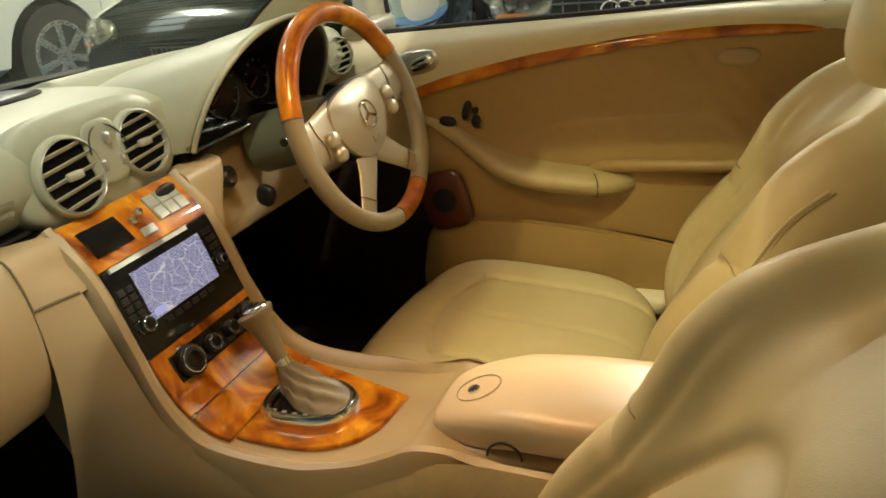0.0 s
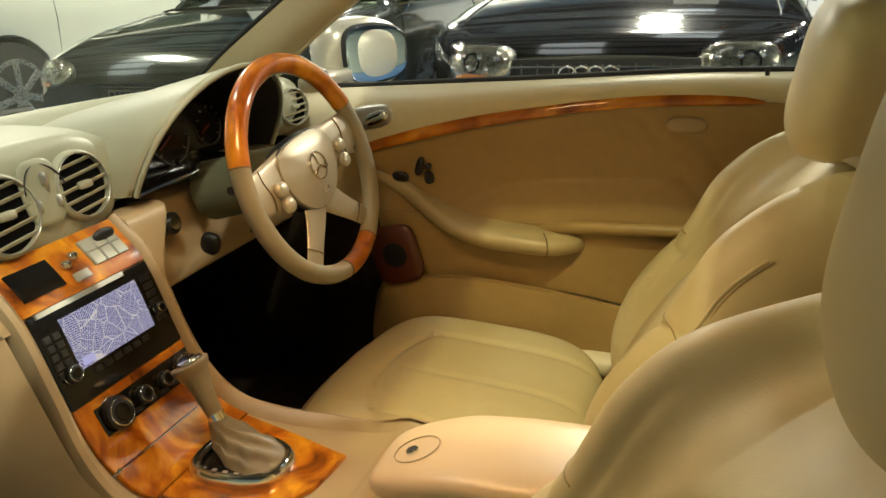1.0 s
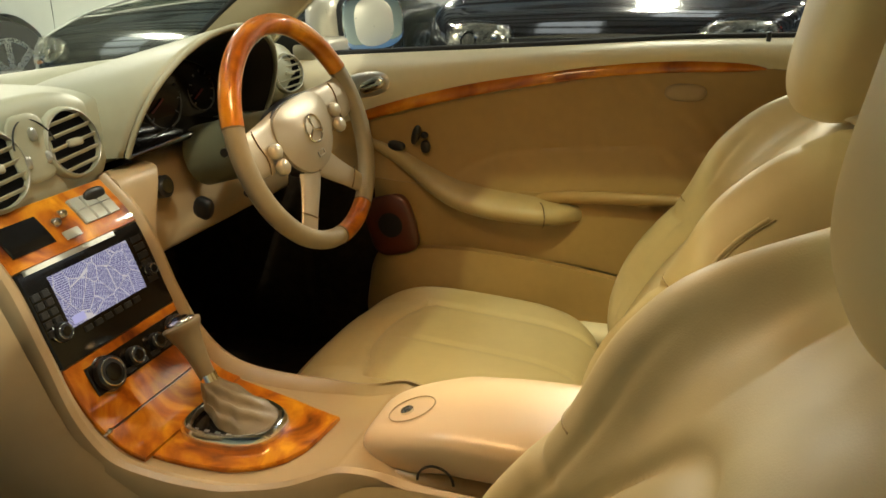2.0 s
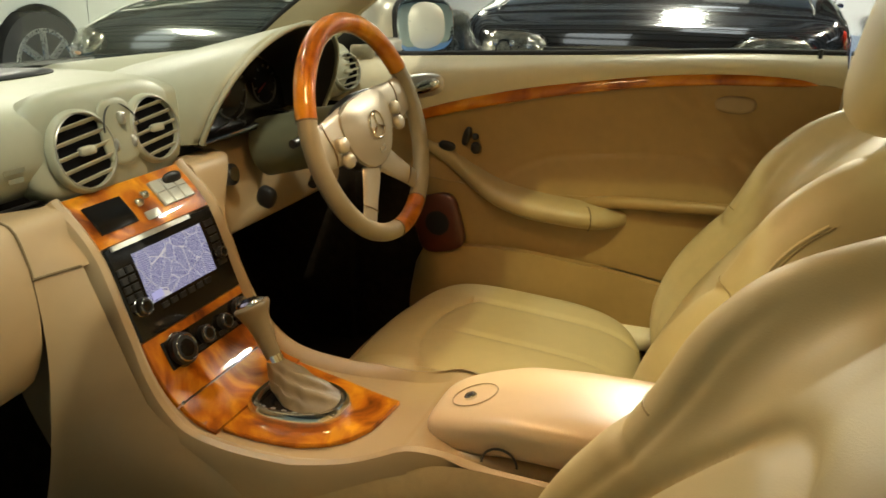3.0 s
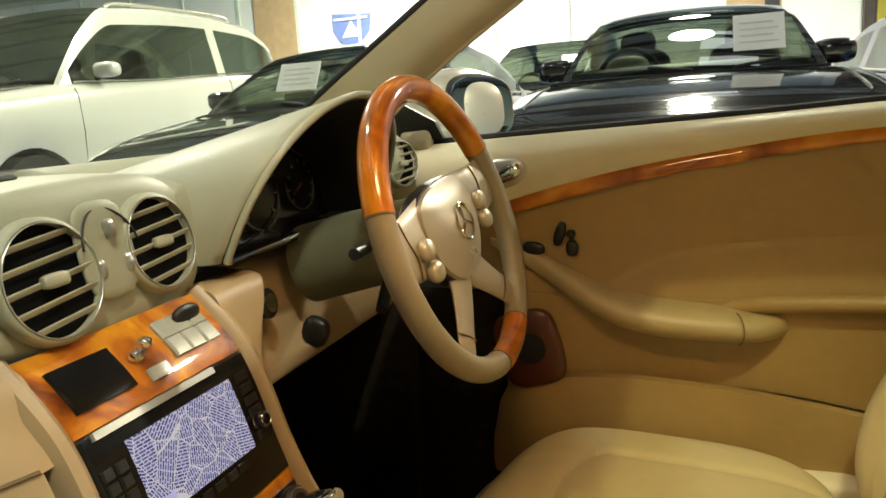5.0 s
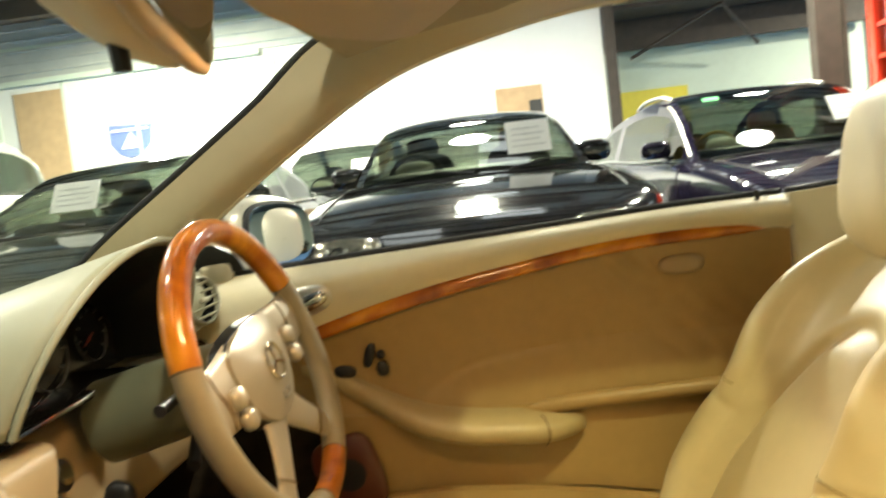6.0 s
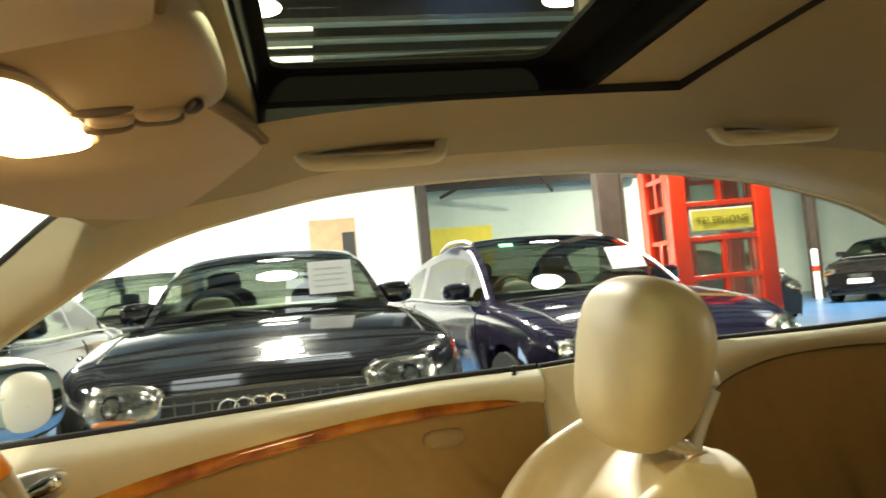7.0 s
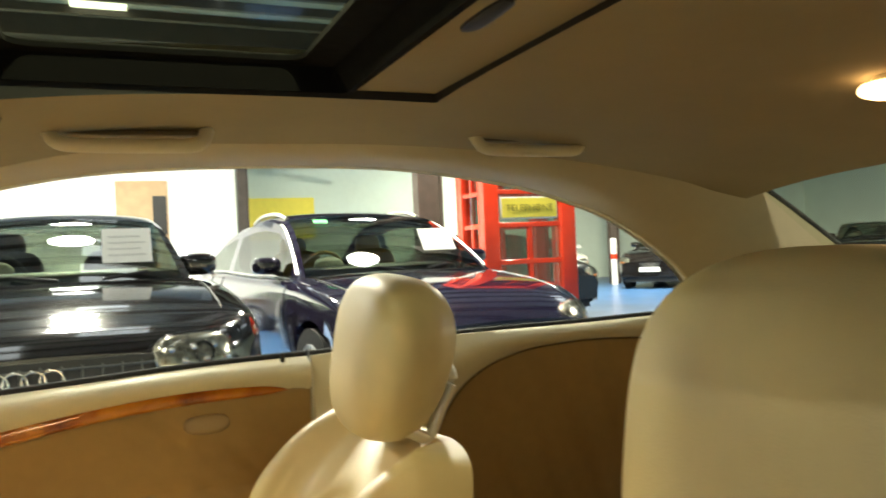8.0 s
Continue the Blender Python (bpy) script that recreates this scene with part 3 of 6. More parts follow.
for side in (-1, 1):
    lower = [(0.135 * side, 0.0), (0.147 * side, -0.022), (0.153 * side, -0.065), (0.157 * side, -0.13), (0.160 * side, -0.32)]
    side_top = [(-0.24, 0.60), (-0.12, 0.53), (0.0, 0.475), (0.15, 0.490), (0.27, 0.525), (0.5, 0.53), (0.75, 0.50)]
    part("tunnel_side", grid([[(x, y - side * 0.030 * min(1, max(0, (x - 0.12) / 0.2)), along(side_top, x) + o) for y, o in lower] for x in np.linspace(-0.24, 0.75, 60)]), TRIM_SIDE, console, "console side, lightened in its colour")
sA, sB, sC, sD, sE = 0.004, s_of(z=0.743), s_of(z=0.617), s_of(x=-0.066), s_of(x=-0.008)
part("upper_wood_panel", inlay(sA, sB - 0.002, -0.113, 0.113), WOOD, console, "walnut burl panel")


NEAR = [(-0.07, -0.108), (-0.02, -0.099), (0.05, -0.095), (0.115, -0.088), (0.15, -0.072), (0.172, -0.050), (0.186, -0.012), (0.191, 0.032)]
FAR = [(-0.07, 0.108), (0.0, 0.103), (0.052, 0.094), (0.10, 0.080), (0.131, 0.068), (0.16, 0.056), (0.191, 0.042)]


def taper(s):
    """The two sides of the wood plate, which runs out to a point beside the armrest."""
    x = on_path(s)[0]
    return along(NEAR, x), along(FAR, x)


part("climate_wood_panel", inlay(sC + 0.002, sD - 0.0015, -0.111, 0.111), WOOD, console, "walnut burl panel")
part("ashtray_lid", inlay(sD + 0.0015, sE - 0.0015, -0.109, 0.109), WOOD, console, "walnut burl lid")
part("shifter_wood_panel", inlay(sE + 0.0015, s_of(x=0.191), -0.1, 0.1, n=60, width=taper), WOOD, console, "walnut burl plate around the gear lever")
part("chrome_dot", soft((0.004, 0.004, 0.004), (1, 1), (12, 8), m=pose(*stack_point(sD, -0.106, 0.006))), CHROME, console)
# dark window, hazard key, keypad in the upper wood
part("display_window", inlay(sA + 0.020, sB - 0.018, -0.098, -0.028, 0.006, 0.006), GLOSS_BLACK, console, "dark display window")
for k, yy in enumerate((-0.012, 0.006)):
    part("toggle", soft((0.006, 0.007, 0.006), (0.5, 0.7), (12, 8), m=pose(*stack_point(sA + 0.040 - 0.008 * k, yy, 0.008))), CHROME, console)
part("key", inlay(sB - 0.026, sB - 0.014, -0.012, 0.016, 0.006, 0.005, 6), GREY_KEY, console)
for i in range(2):
    for j in range(3):
        part("key", inlay(sA + 0.016 + i * 0.021, sA + 0.036 + i * 0.021, 0.030 + j * 0.0225, 0.0515 + j * 0.0225, 0.008, 0.006, 6), GREY_KEY, console)
part("oval_key", soft((0.005, 0.020, 0.010), (0.7, 0.8), (18, 8), m=pose(*stack_point(sA + 0.022, 0.076, 0.009))), BLACK, console)

SCREEN_ICON = glow("screen_label", (0.62, 0.60, 1.0), 0.75, 0.02)
radio = own("navigation_unit", (-0.14, 0, 0.68), "black navigation radio unit with a lit street map screen", "navigation unit")
part("face", inlay(sB + 0.001, sC, -0.111, 0.111, 0.004, 0.02), GLOSS_BLACK, radio)
part("chrome_edge", inlay(sB - 0.0005, sB + 0.006, -0.10, 0.06, 0.0075, 0.006, 6), SATIN, radio)
sT, sBt = s_of(z=0.729), s_of(z=0.655)
part("screen", inlay(sT, sBt, -0.072, 0.073, 0.0062, 0.004), SCREEN, radio, "lit violet street map")
part("map_label", inlay(sBt - 0.014, sBt - 0.003, -0.068, -0.044, 0.0068, 0.002, 6), SCREEN_ICON, radio)
for i in range(5):
    for j in range(2):
        part("radio_key", inlay(sT + 0.012 + i * 0.0125, sT + 0.021 + i * 0.0125, -0.107 + j * 0.015, -0.094 + j * 0.015, 0.0065, 0.004, 4), BLACK, radio)
for i in range(6):
    part("radio_key", inlay(sT + 0.0 + i * 0.0125, sT + 0.009 + i * 0.0125, 0.082, 0.102, 0.0065, 0.004, 4), BLACK, radio)
for j in range(6):
    part("radio_key", inlay(sBt + 0.006, sBt + 0.014, -0.055 + j * 0.019, -0.041 + j * 0.019, 0.0065, 0.004, 4), BLACK, radio)


def knob(at, normal, r, parent, deep=0.014):
    a = part("knob", disc(at, normal, r, deep, 28, 0, 0.003), BLACK, parent)
    part("ring", disc(tuple(Vector(at) - 0.7 * deep * Vector(normal)), normal, r * 1.12, deep * 0.2, 32, r * 1.03), CHROME, a)
    part("rim", disc(tuple(Vector(at) + 0.0006 * Vector(normal)), normal, r * 0.86, 0.0025, 28, r * 0.77), CHROME, a)
    part("cap", disc(tuple(Vector(at) + 0.0015 * Vector(normal)), normal, r * 0.55, 0.003, 20), GLOSS_BLACK, a)


for yy in (-0.088, 0.092):
    x, z, nx, nz = on_path(sBt - 0.003 if yy < 0 else sBt - 0.02)
    knob((x + 0.014 * nx, yy, z + 0.014 * nz), (nx, 0, nz), 0.0125 if yy < 0 else 0.009, radio, 0.012)
climate = own("climate_controls", (-0.09, 0.02, 0.58), "black climate control panel with four round dials", "climate controls")
sm = s_of(z=0.585)
part("face", inlay(sm - 0.022, sm + 0.020, -0.084, 0.108, 0.006, 0.006, 10), GLOSS_BLACK, climate)
for k in range(5):
    part("key", inlay(sm + 0.010, sm + 0.017, -0.030 + k * 0.026, -0.012 + k * 0.026, 0.0085, 0.004, 4), BLACK, climate)
for yy, r in ((-0.056, 0.023), (-0.006, 0.0135), (0.040, 0.0125), (0.086, 0.020)):
    x, z, nx, nz = on_path(sm)
    knob((x + 0.018 * nx, yy, z + 0.018 * nz), (nx, 0, nz), r, climate, 0.018)

# gear lever
KNOB_GREY = material("grey_olive_knob", (0.21, 0.165, 0.095), 0.35, vary=0.08, fine=0.1, fine_scale=600)
lever = own("gear_lever", (0.05, 0.0, 0.50), "automatic gear lever with grey leather boot and chrome surround", "gear lever")
RING_C = (0.058, -0.004)


def surround(k, z):
    """The chrome surround's outline: blunt in front, narrower behind."""
    out = []
    for t in np.linspace(0, 2 * math.pi, 56, endpoint=False):
        c, q = math.cos(t), math.sin(t)
        out.append((RING_C[0] + k * 0.069 * math.copysign(abs(c) ** 0.7, c), RING_C[1] + k * (0.052 - 0.008 * c) * math.copysign(abs(q) ** 0.75, q), z))
    return out


part("chrome_surround", grid([surround(1.06, 0.497), surround(1.055, 0.507), surround(1.02, 0.5145), surround(0.96, 0.518), surround(0.86, 0.5175), surround(0.80, 0.514), surround(0.78, 0.507)], False, True), CHROME, lever)
part("selector_plate", plate(surround(0.81, 0.5095), (0, 0, 1), 0.008), GLOSS_BLACK, lever)
for k in range(4):
    part("gear_mark", slab((0.012 + k * 0.017, -0.041, 0.5096), (0.019 + k * 0.017, -0.035, 0.5102)), SATIN, lever, smooth=False)
boot_rows = []
for k in np.linspace(0, 1, 22):
    cx, cz = 0.076 - 0.072 * k**0.85, 0.510 + 0.044 * k
    w, d = 0.041 * (1 - k) ** 0.85 + 0.012, 0.030 * (1 - k) ** 0.85 + 0.010
    fold = (1 - k) * min(1, 4 * k + 0.2)
    boot_rows.append([(cx + (w + 0.0050 * math.sin(7 * t + 15 * k) * fold) * math.cos(t), 0.004 + 0.016 * k + (d + 0.0045 * math.sin(8 * t - 12 * k) * fold) * math.sin(t), cz + 0.006 * math.sin(5 * t + 13 * k) * fold * k * 2) for t in np.linspace(0, 2 * math.pi, 60, endpoint=False)])
part("boot", grid(boot_rows, False, True, True), material("grey_beige_boot_leather", (0.17, 0.13, 0.07), 0.42, vary=0.2, fine=0.2, fine_scale=420, bump_kind="VORONOI"), lever, "creased grey beige leather boot")
part("collar", tube([(0.006, 0.020, 0.546), (0.000, 0.0205, 0.560)], 0.0125, 16), CHROME, lever)
HEAD = ((0.0, 0.0125), (0.25, 0.0150), (0.5, 0.0205), (0.68, 0.0265), (0.82, 0.0300), (0.93, 0.0275), (1.0, 0.0170))
part("grip", tube(spline([(0.001, 0.0205, 0.556), (-0.008, 0.021, 0.578), (-0.018, 0.022, 0.600), (-0.026, 0.022, 0.618), (-0.030, 0.022, 0.630), (-0.032, 0.022, 0.635)], 22), lambda f: along(HEAD, f), 22, flat=0.82), KNOB_GREY, lever)
part("button_cap", soft((0.022, 0.018, 0.0065), (0.8, 0.8), (24, 10), m=pose(-0.0325, 0.022, 0.635, 0, -24, 0)), CHROME, lever)
part("cap_centre", soft((0.013, 0.010, 0.004), (0.8, 0.8), (20, 8), m=pose(-0.0335, 0.022, 0.640, 0, -24, 0)), GLOSS_BLACK, lever)

# armrest box behind the lever
arm = own("armrest_box", (0.45, 0, 0.45), "cream leather armrest box lid between the seats", "armrest")


def arm_shape(x, y, z):
    f = (x + 0.18) / 0.36
    return x, y * (0.84 + 0.16 * min(1, f * 2.0)), z + 0.014 * math.sin(min(1.0, max(0, f)) * math.pi * 0.6) - 0.020 * max(0, 0.3 - f) / 0.3


part("lid", soft((0.185, 0.086, 0.032), (0.42, 0.5), (72, 28), arm_shape, pose(0.445, 0.010, 0.548)), LEATHER_LID, arm)
part("box", slab((0.31, -0.072, 0.36), (0.68, 0.095, 0.527), 0.010, 3), TRIM_LOW, arm)
part("button_ring", tube([(0.318 + 0.029 * math.cos(t), -0.002 + 0.029 * math.sin(t), 0.5728 + 0.34 * 0.029 * math.cos(t)) for t in np.linspace(0, 2 * math.pi, 40, endpoint=False)], 0.0009, 6, True), TRIM_LOW, arm)
part("button", disc((0.312, -0.006, 0.5745), (-0.34, 0, 1), 0.0085, 0.006, 16, 0.005), CHROME, arm)
part("button_core", disc((0.312, -0.006, 0.5735), (-0.34, 0, 1), 0.005, 0.005, 16), BLACK, arm)
part("finger_notch", tube([(0.373 + 0.022 * math.cos(t), -0.0765, 0.5285 + 0.022 * math.sin(t)) for t in np.linspace(0, math.pi, 16)], 0.0016, 6), BLACK, arm)

# ---- steering wheel ----
wheel = own("steering_wheel", (0.003, 0.358, 0.832), "steering wheel with leather and walnut rim and beige hub", "steering wheel")
CW, AW, YAW = Vector((0.003, 0.358, 0.832)), radians(16.3), radians(-2.7)
OUT = Vector((math.cos(AW) * math.cos(YAW), math.cos(AW) * math.sin(YAW), math.sin(AW)))
SIDE0 = Vector((0, 0, 1)).cross(OUT).normalized()
UP0 = OUT.cross(SIDE0)
STEER = radians(8.5)
SIDE = math.cos(STEER) * SIDE0 + math.sin(STEER) * UP0
UP = OUT.cross(SIDE)
RIM = 0.1815


def rim_arc(a0, a1, n):
    return [CW + RIM * (math.cos(radians(a)) * SIDE + math.sin(radians(a)) * UP) for a in np.linspace(a0, a1, n)]


for nm, a0, a1, mt, r in (("wood_rim_top", 20.5, 157.5, WOOD_RIM, 0.0172), ("leather_rim_right", -66, 20, WHEEL_LEATHER, 0.0160), ("leather_rim_left", 158, 260, WHEEL_LEATHER, 0.0160), ("wood_rim_bottom", 260.5, 293.5, WOOD_RIM, 0.0168)):
    part(nm, tube(rim_arc(a0, a1, 40), r, 16, up=tuple(OUT)), mt, wheel)
for a in (20.2, 157.8, 260.2, 293.8):
    part("rim_joint", tube(rim_arc(a - 0.4, a + 0.4, 3), 0.0171, 16, up=tuple(OUT)), STITCH_AND_SHADE, wheel)
MW = Matrix.Translation(CW) @ Matrix((SIDE, UP, OUT)).transposed().to_4x4()
SATIN_HUB = material("pale_satin_button", (0.50, 0.45, 0.34), 0.3, 0.35, vary=0.04)
HUB = material("satin_beige_hub", (0.40, 0.345, 0.245), 0.34, 0.25, vary=0.04, fine=0.1, fine_scale=700)


def dome(right_half, at_z, crown, skirt, rings=9):
    """A domed cover with a mirrored outline: right_half runs from its top to its bottom."""
    half_line = spline(right_half, 26)
    line = [*half_line, *[(-x, y) for x, y in half_line[-2:0:-1]]]
    cy = sum(y for _, y in line) / len(line)
    rows = [[MW @ Vector((x, y, at_z - skirt)) for x, y in line], [MW @ Vector((x, y, at_z - 0.004)) for x, y in line]]
    for k in np.linspace(1.0, 0.02, rings):
        rows.append([MW @ Vector((x * (0.985 * k), cy + (y - cy) * 0.985 * k, at_z + crown * (1 - k**2.2))) for x, y in line])
    return grid(rows, False, True, True)


hub = part("hub", dome([(0.0, 0.061), (0.045, 0.058), (0.074, 0.047), (0.086, 0.024), (0.082, -0.006), (0.066, -0.036), (0.036, -0.059), (0.0, -0.067)], 0.002, 0.014, 0.03), HUB, wheel)
part("hub_gap", dome([(0.0, 0.0635), (0.046, 0.0605), (0.0765, 0.049), (0.0885, 0.024), (0.0845, -0.0075), (0.068, -0.038), (0.037, -0.0615), (0.0, -0.0695)], -0.004, 0.0, 0.02, 3), BLACK, wheel, "dark gap round the hub")
part("emblem_ring", disc(tuple(MW @ Vector((0, 0.004, 0.0185))), tuple(OUT), 0.0245, 0.004, 32, 0.0222), CHROME, hub)
for a in (90, 210, 330):
    part("emblem_bar", slab((0, -0.0022, 0), (0.0225, 0.0022, 0.003), 0.001, 1, m=MW @ pose(0, 0.004, 0.0152, 0, 0, a)), CHROME, hub)
for bx0, bx1, by0, by1 in ((-0.010, -0.0085, -0.006, 0.004), (-0.010, 0.010, -0.006, -0.0045), (0.0085, 0.010, -0.006, 0.004), (0.0, 0.010, 0.0025, 0.004)):
    part("airbag_mark", slab((bx0, by0, 0.0115), (bx1, by1, 0.0132), 0, m=MW @ pose(0, -0.038, 0)), SATIN, hub)
for sx in (-1, 1):
    for bx, by in ((0.1035, 0.005), (0.1015, -0.0225)):
        part("thumb_button", soft((0.0140, 0.0130, 0.009), (0.9, 0.8), (24, 12), None, MW @ pose(sx * bx, by, 0.003)), SATIN_HUB, wheel)
    sp = [MW @ Vector(v) for v in ((sx * 0.055, 0.012, -0.008), (sx * 0.11, 0.013, -0.009), (sx * 0.150, 0.016, -0.006), (sx * 0.178, 0.020, -0.003))]
    part("upper_spoke", tube(spline(sp, 16), lambda f: 0.047 - 0.012 * math.sin(min(1.0, f * 1.25) * math.pi / 2), 18, flat=0.20, up=tuple(OUT)), HUB, wheel)
    part("spoke_edge", tube([MW @ Vector((sx * (0.128 + 0.004 * math.sin(v * 3)), 0.014 + 0.036 * v, 0.0005 - 0.004 * v * v)) for v in np.linspace(-1, 1, 9)], 0.0011, 6), STITCH_AND_SHADE, wheel)
    sp = [MW @ Vector(v) for v in ((sx * 0.012, -0.045, -0.012), (sx * 0.040, -0.078, -0.008), (sx * 0.075, -0.112, -0.005), (sx * 0.108, -0.144, -0.003))]
    part("lower_spoke", tube(spline(sp, 16), lambda f: 0.034 - 0.014 * math.sin(min(1.0, f * 1.2) * math.pi / 2), 16, flat=0.28, up=tuple(OUT)), HUB, wheel)
    part("spoke_joint", tube([MW @ Vector((sx * (0.083 + 0.017 * v), -0.116 + 0.014 * v, 0.0015 - 0.003 * v * v)) for v in np.linspace(-1, 1, 7)], 0.0012, 6), STITCH_AND_SHADE, wheel)
# Cowl colour is darkened to hold the shade behind the wheel.
SHADED_COWL = material("shade_darkened_cowl", (0.13, 0.13, 0.075), 0.5, vary=0.08, fine=0.2, fine_scale=600)
column = own("steering_column", (-0.12, 0.36, 0.80), "steering column cowl, darkened for shade, with stalks and ignition lock", "steering column")
part("cowl", tube([MW @ Vector(v) for v in ((0, 0, -0.02), (0, 0.004, -0.07), (0, 0.008, -0.13), (0, 0.012, -0.22))], lambda f: 0.050 + 0.004 * f, 28), SHADED_COWL, column)
part("stalk", tube([MW @ Vector(v) for v in ((-0.04, 0.02, -0.085), (-0.085, 0.024, -0.085), (-0.115, 0.028, -0.080))], lambda f: 0.006 + 0.0015 * f, 10), BLACK, column)
part("stalk", tube([MW @ Vector(v) for v in ((-0.05, -0.03, -0.09), (-0.10, -0.05, -0.085))], 0.008, 10), BLACK, column)
part("ignition_lock", tube([(-0.24, 0.245, 0.752), (-0.205, 0.245, 0.758)], 0.019, 20), BLACK, column)
part("lock_ring", tube([(-0.207, 0.245, 0.7576), (-0.201, 0.245, 0.759)], 0.012, 20), CHROME, column)
part("key_fob", soft((0.018, 0.010, 0.020), (0.6, 0.7), (14, 10), None, pose(-0.165, 0.282, 0.712, 0, 20, 0)), BLACK, column)

# ---- driver's door ----
door = own("driver_door", (0.3, 0.72, 0.3), "closed cream and beige driver door card with walnut strip", "car door")
BELT = [(-0.30, 0.908), (-0.10, 0.918), (0.37, 0.938), (0.60, 0.949), (0.767, 0.951)]
STRIP = [(-0.06, 0.793), (-0.02, 0.806), (0.12, 0.843), (0.22, 0.864), (0.32, 0.880), (0.41, 0.8935), (0.59, 0.907), (0.70, 0.904), (0.767, 0.897)]
HALF = [(-0.06, 0.0125), (0.1, 0.0145), (0.4, 0.0135), (0.6, 0.0125), (0.66, 0.0105), (0.70, 0.0065), (0.722, 0.0015), (0.767, 0.001)]
xs = np.linspace(-0.26, 0.765, 48)


def strip_z(x):
    return along(STRIP, max(x, -0.06)) + min(0, x + 0.06) * 0.35


def panel(lo, hi, y_of, n=14, xs=xs):
    """A door skin between two height curves; y_of(x, f) is its place across the car."""
    return thick([[(x, y_of(x, f), lo(x) + (hi(x) - lo(x)) * f) for f in np.linspace(0, 1, n)] for x in xs], (0, 0.02, 0))


INSERT_LOW = [(-0.26, 0.70), (0.05, 0.66), (0.25, 0.655), (0.58, 0.664), (0.767, 0.668)]
FOLDS = ((0.565, 0.728, 0.05), (0.612, 0.735, 0.04), (0.478, 0.858, 0.045), (0.531, 0.850, 0.05), (0.60, 0.80, 0.04), (0.68, 0.76, 0.06))


def insert_y(x, f):
    """The padded insert: a lower roll with a stitched upper edge, and slanting folds in the leather."""
    z = along(INSERT_LOW, x) + (strip_z(x) - along(INSERT_LOW, x)) * f
    y = 0.690 + 0.010 * math.sin(math.pi * f)
    if 0.13 < x:
        edge = along([(0.13, 0.664), (0.152, 0.682), (0.225, 0.722), (0.342, 0.743), (0.517, 0.754), (0.629, 0.749), (0.767, 0.74)], x)
        y += 0.0030 * math.exp(-(((z - edge) / 0.005) ** 2)) - 0.0018 / (1 + math.exp((z - edge) / 0.006))
    for fx, fz, size in FOLDS:
        u, w = (x - fx) * 0.75 + (z - fz) * 0.66, (x - fx) * -0.66 + (z - fz) * 0.75
        y += 0.0040 * math.exp(-((u / 0.008) ** 2) - (w / size) ** 2) - 0.0030 * math.exp(-(((u - 0.014) / 0.012) ** 2) - (w / size) ** 2)
    return y


cap = panel(lambda x: strip_z(x), lambda x: along(BELT, x), lambda x, f: 0.690 - 0.012 * math.sin(math.pi * min(1, f * 0.9 + 0.05)) + 0.035 * max(0, f - 0.72) ** 1.5 * 4)
part("top_cap", cap, TRIM, door, "pale cream door top")
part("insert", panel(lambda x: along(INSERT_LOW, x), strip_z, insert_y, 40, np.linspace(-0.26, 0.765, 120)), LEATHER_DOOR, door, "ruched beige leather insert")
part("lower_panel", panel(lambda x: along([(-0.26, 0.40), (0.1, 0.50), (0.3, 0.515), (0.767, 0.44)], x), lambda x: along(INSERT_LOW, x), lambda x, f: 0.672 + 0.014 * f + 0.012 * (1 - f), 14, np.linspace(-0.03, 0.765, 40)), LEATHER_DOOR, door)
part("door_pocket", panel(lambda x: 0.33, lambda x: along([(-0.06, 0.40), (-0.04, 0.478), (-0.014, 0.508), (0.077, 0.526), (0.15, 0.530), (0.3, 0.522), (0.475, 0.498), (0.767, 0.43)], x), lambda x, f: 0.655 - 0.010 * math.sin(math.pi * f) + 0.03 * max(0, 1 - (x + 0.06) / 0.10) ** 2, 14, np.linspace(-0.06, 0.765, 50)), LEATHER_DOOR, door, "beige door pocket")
strip_rows = []
for x in np.linspace(-0.055, 0.722, 60):
    h, z = along(HALF, x), along(STRIP, x)
    strip_rows.append([(x, 0.689 - 0.009 * math.sin(a) ** 0.7 + 0.0035 * math.cos(a), z + h * math.cos(a)) for a in np.linspace(0, math.pi, 17)])
part("wood_strip", grid(strip_rows), WOOD_RIM, door, "walnut burl strip")
# Dark line drawn for the shade along the strip's upper edge.
part("strip_shadow_gap", tube([(x, 0.6885, along(STRIP, x) + along(HALF, x) + 0.001) for x in np.linspace(-0.05, 0.767, 50)], 0.0014, 6), STITCH_AND_SHADE, door)
# armrest sweeping back from the handle side
arm_rows = []
ridge = spline([(-0.05, 0.692, 0.748), (0.03, 0.680, 0.712), (0.09, 0.655, 0.676), (0.15, 0.632, 0.648), (0.22, 0.622, 0.632), (0.30, 0.622, 0.625), (0.35, 0.630, 0.620), (0.385, 0.648, 0.618), (0.41, 0.676, 0.617), (0.42, 0.700, 0.617)], 44)
for i, p in enumerate(ridge):
    f = i / 43
    w = (0.015 + 0.011 * math.sin(math.pi * min(1, f * 1.1))) * math.sqrt(max(0.02, 1 - f**10)) * min(1, 0.5 + 4 * f)
    dp = max(0.004, 0.075 - (p[1] - 0.62))
    arm_rows.append([(p[0], p[1] + dp * (1 - max(0, math.sin(a)) ** 0.6), p[2] + w * math.cos(a) * (1.0 if a < 1.6 else 1.1)) for a in np.linspace(0, math.pi, 13)])
part("armrest", grid(arm_rows, caps=True), LEATHER_ARM, door, "curved cream leather armrest")
part("ledge", tube(spline([(0.28, 0.700, 0.628), (0.34, 0.690, 0.644), (0.42, 0.676, 0.655), (0.58, 0.672, 0.660), (0.762, 0.676, 0.664)], 30), lambda f: 0.004 + 0.009 * min(1, f * 4), 12), LEATHER_DOOR, door)
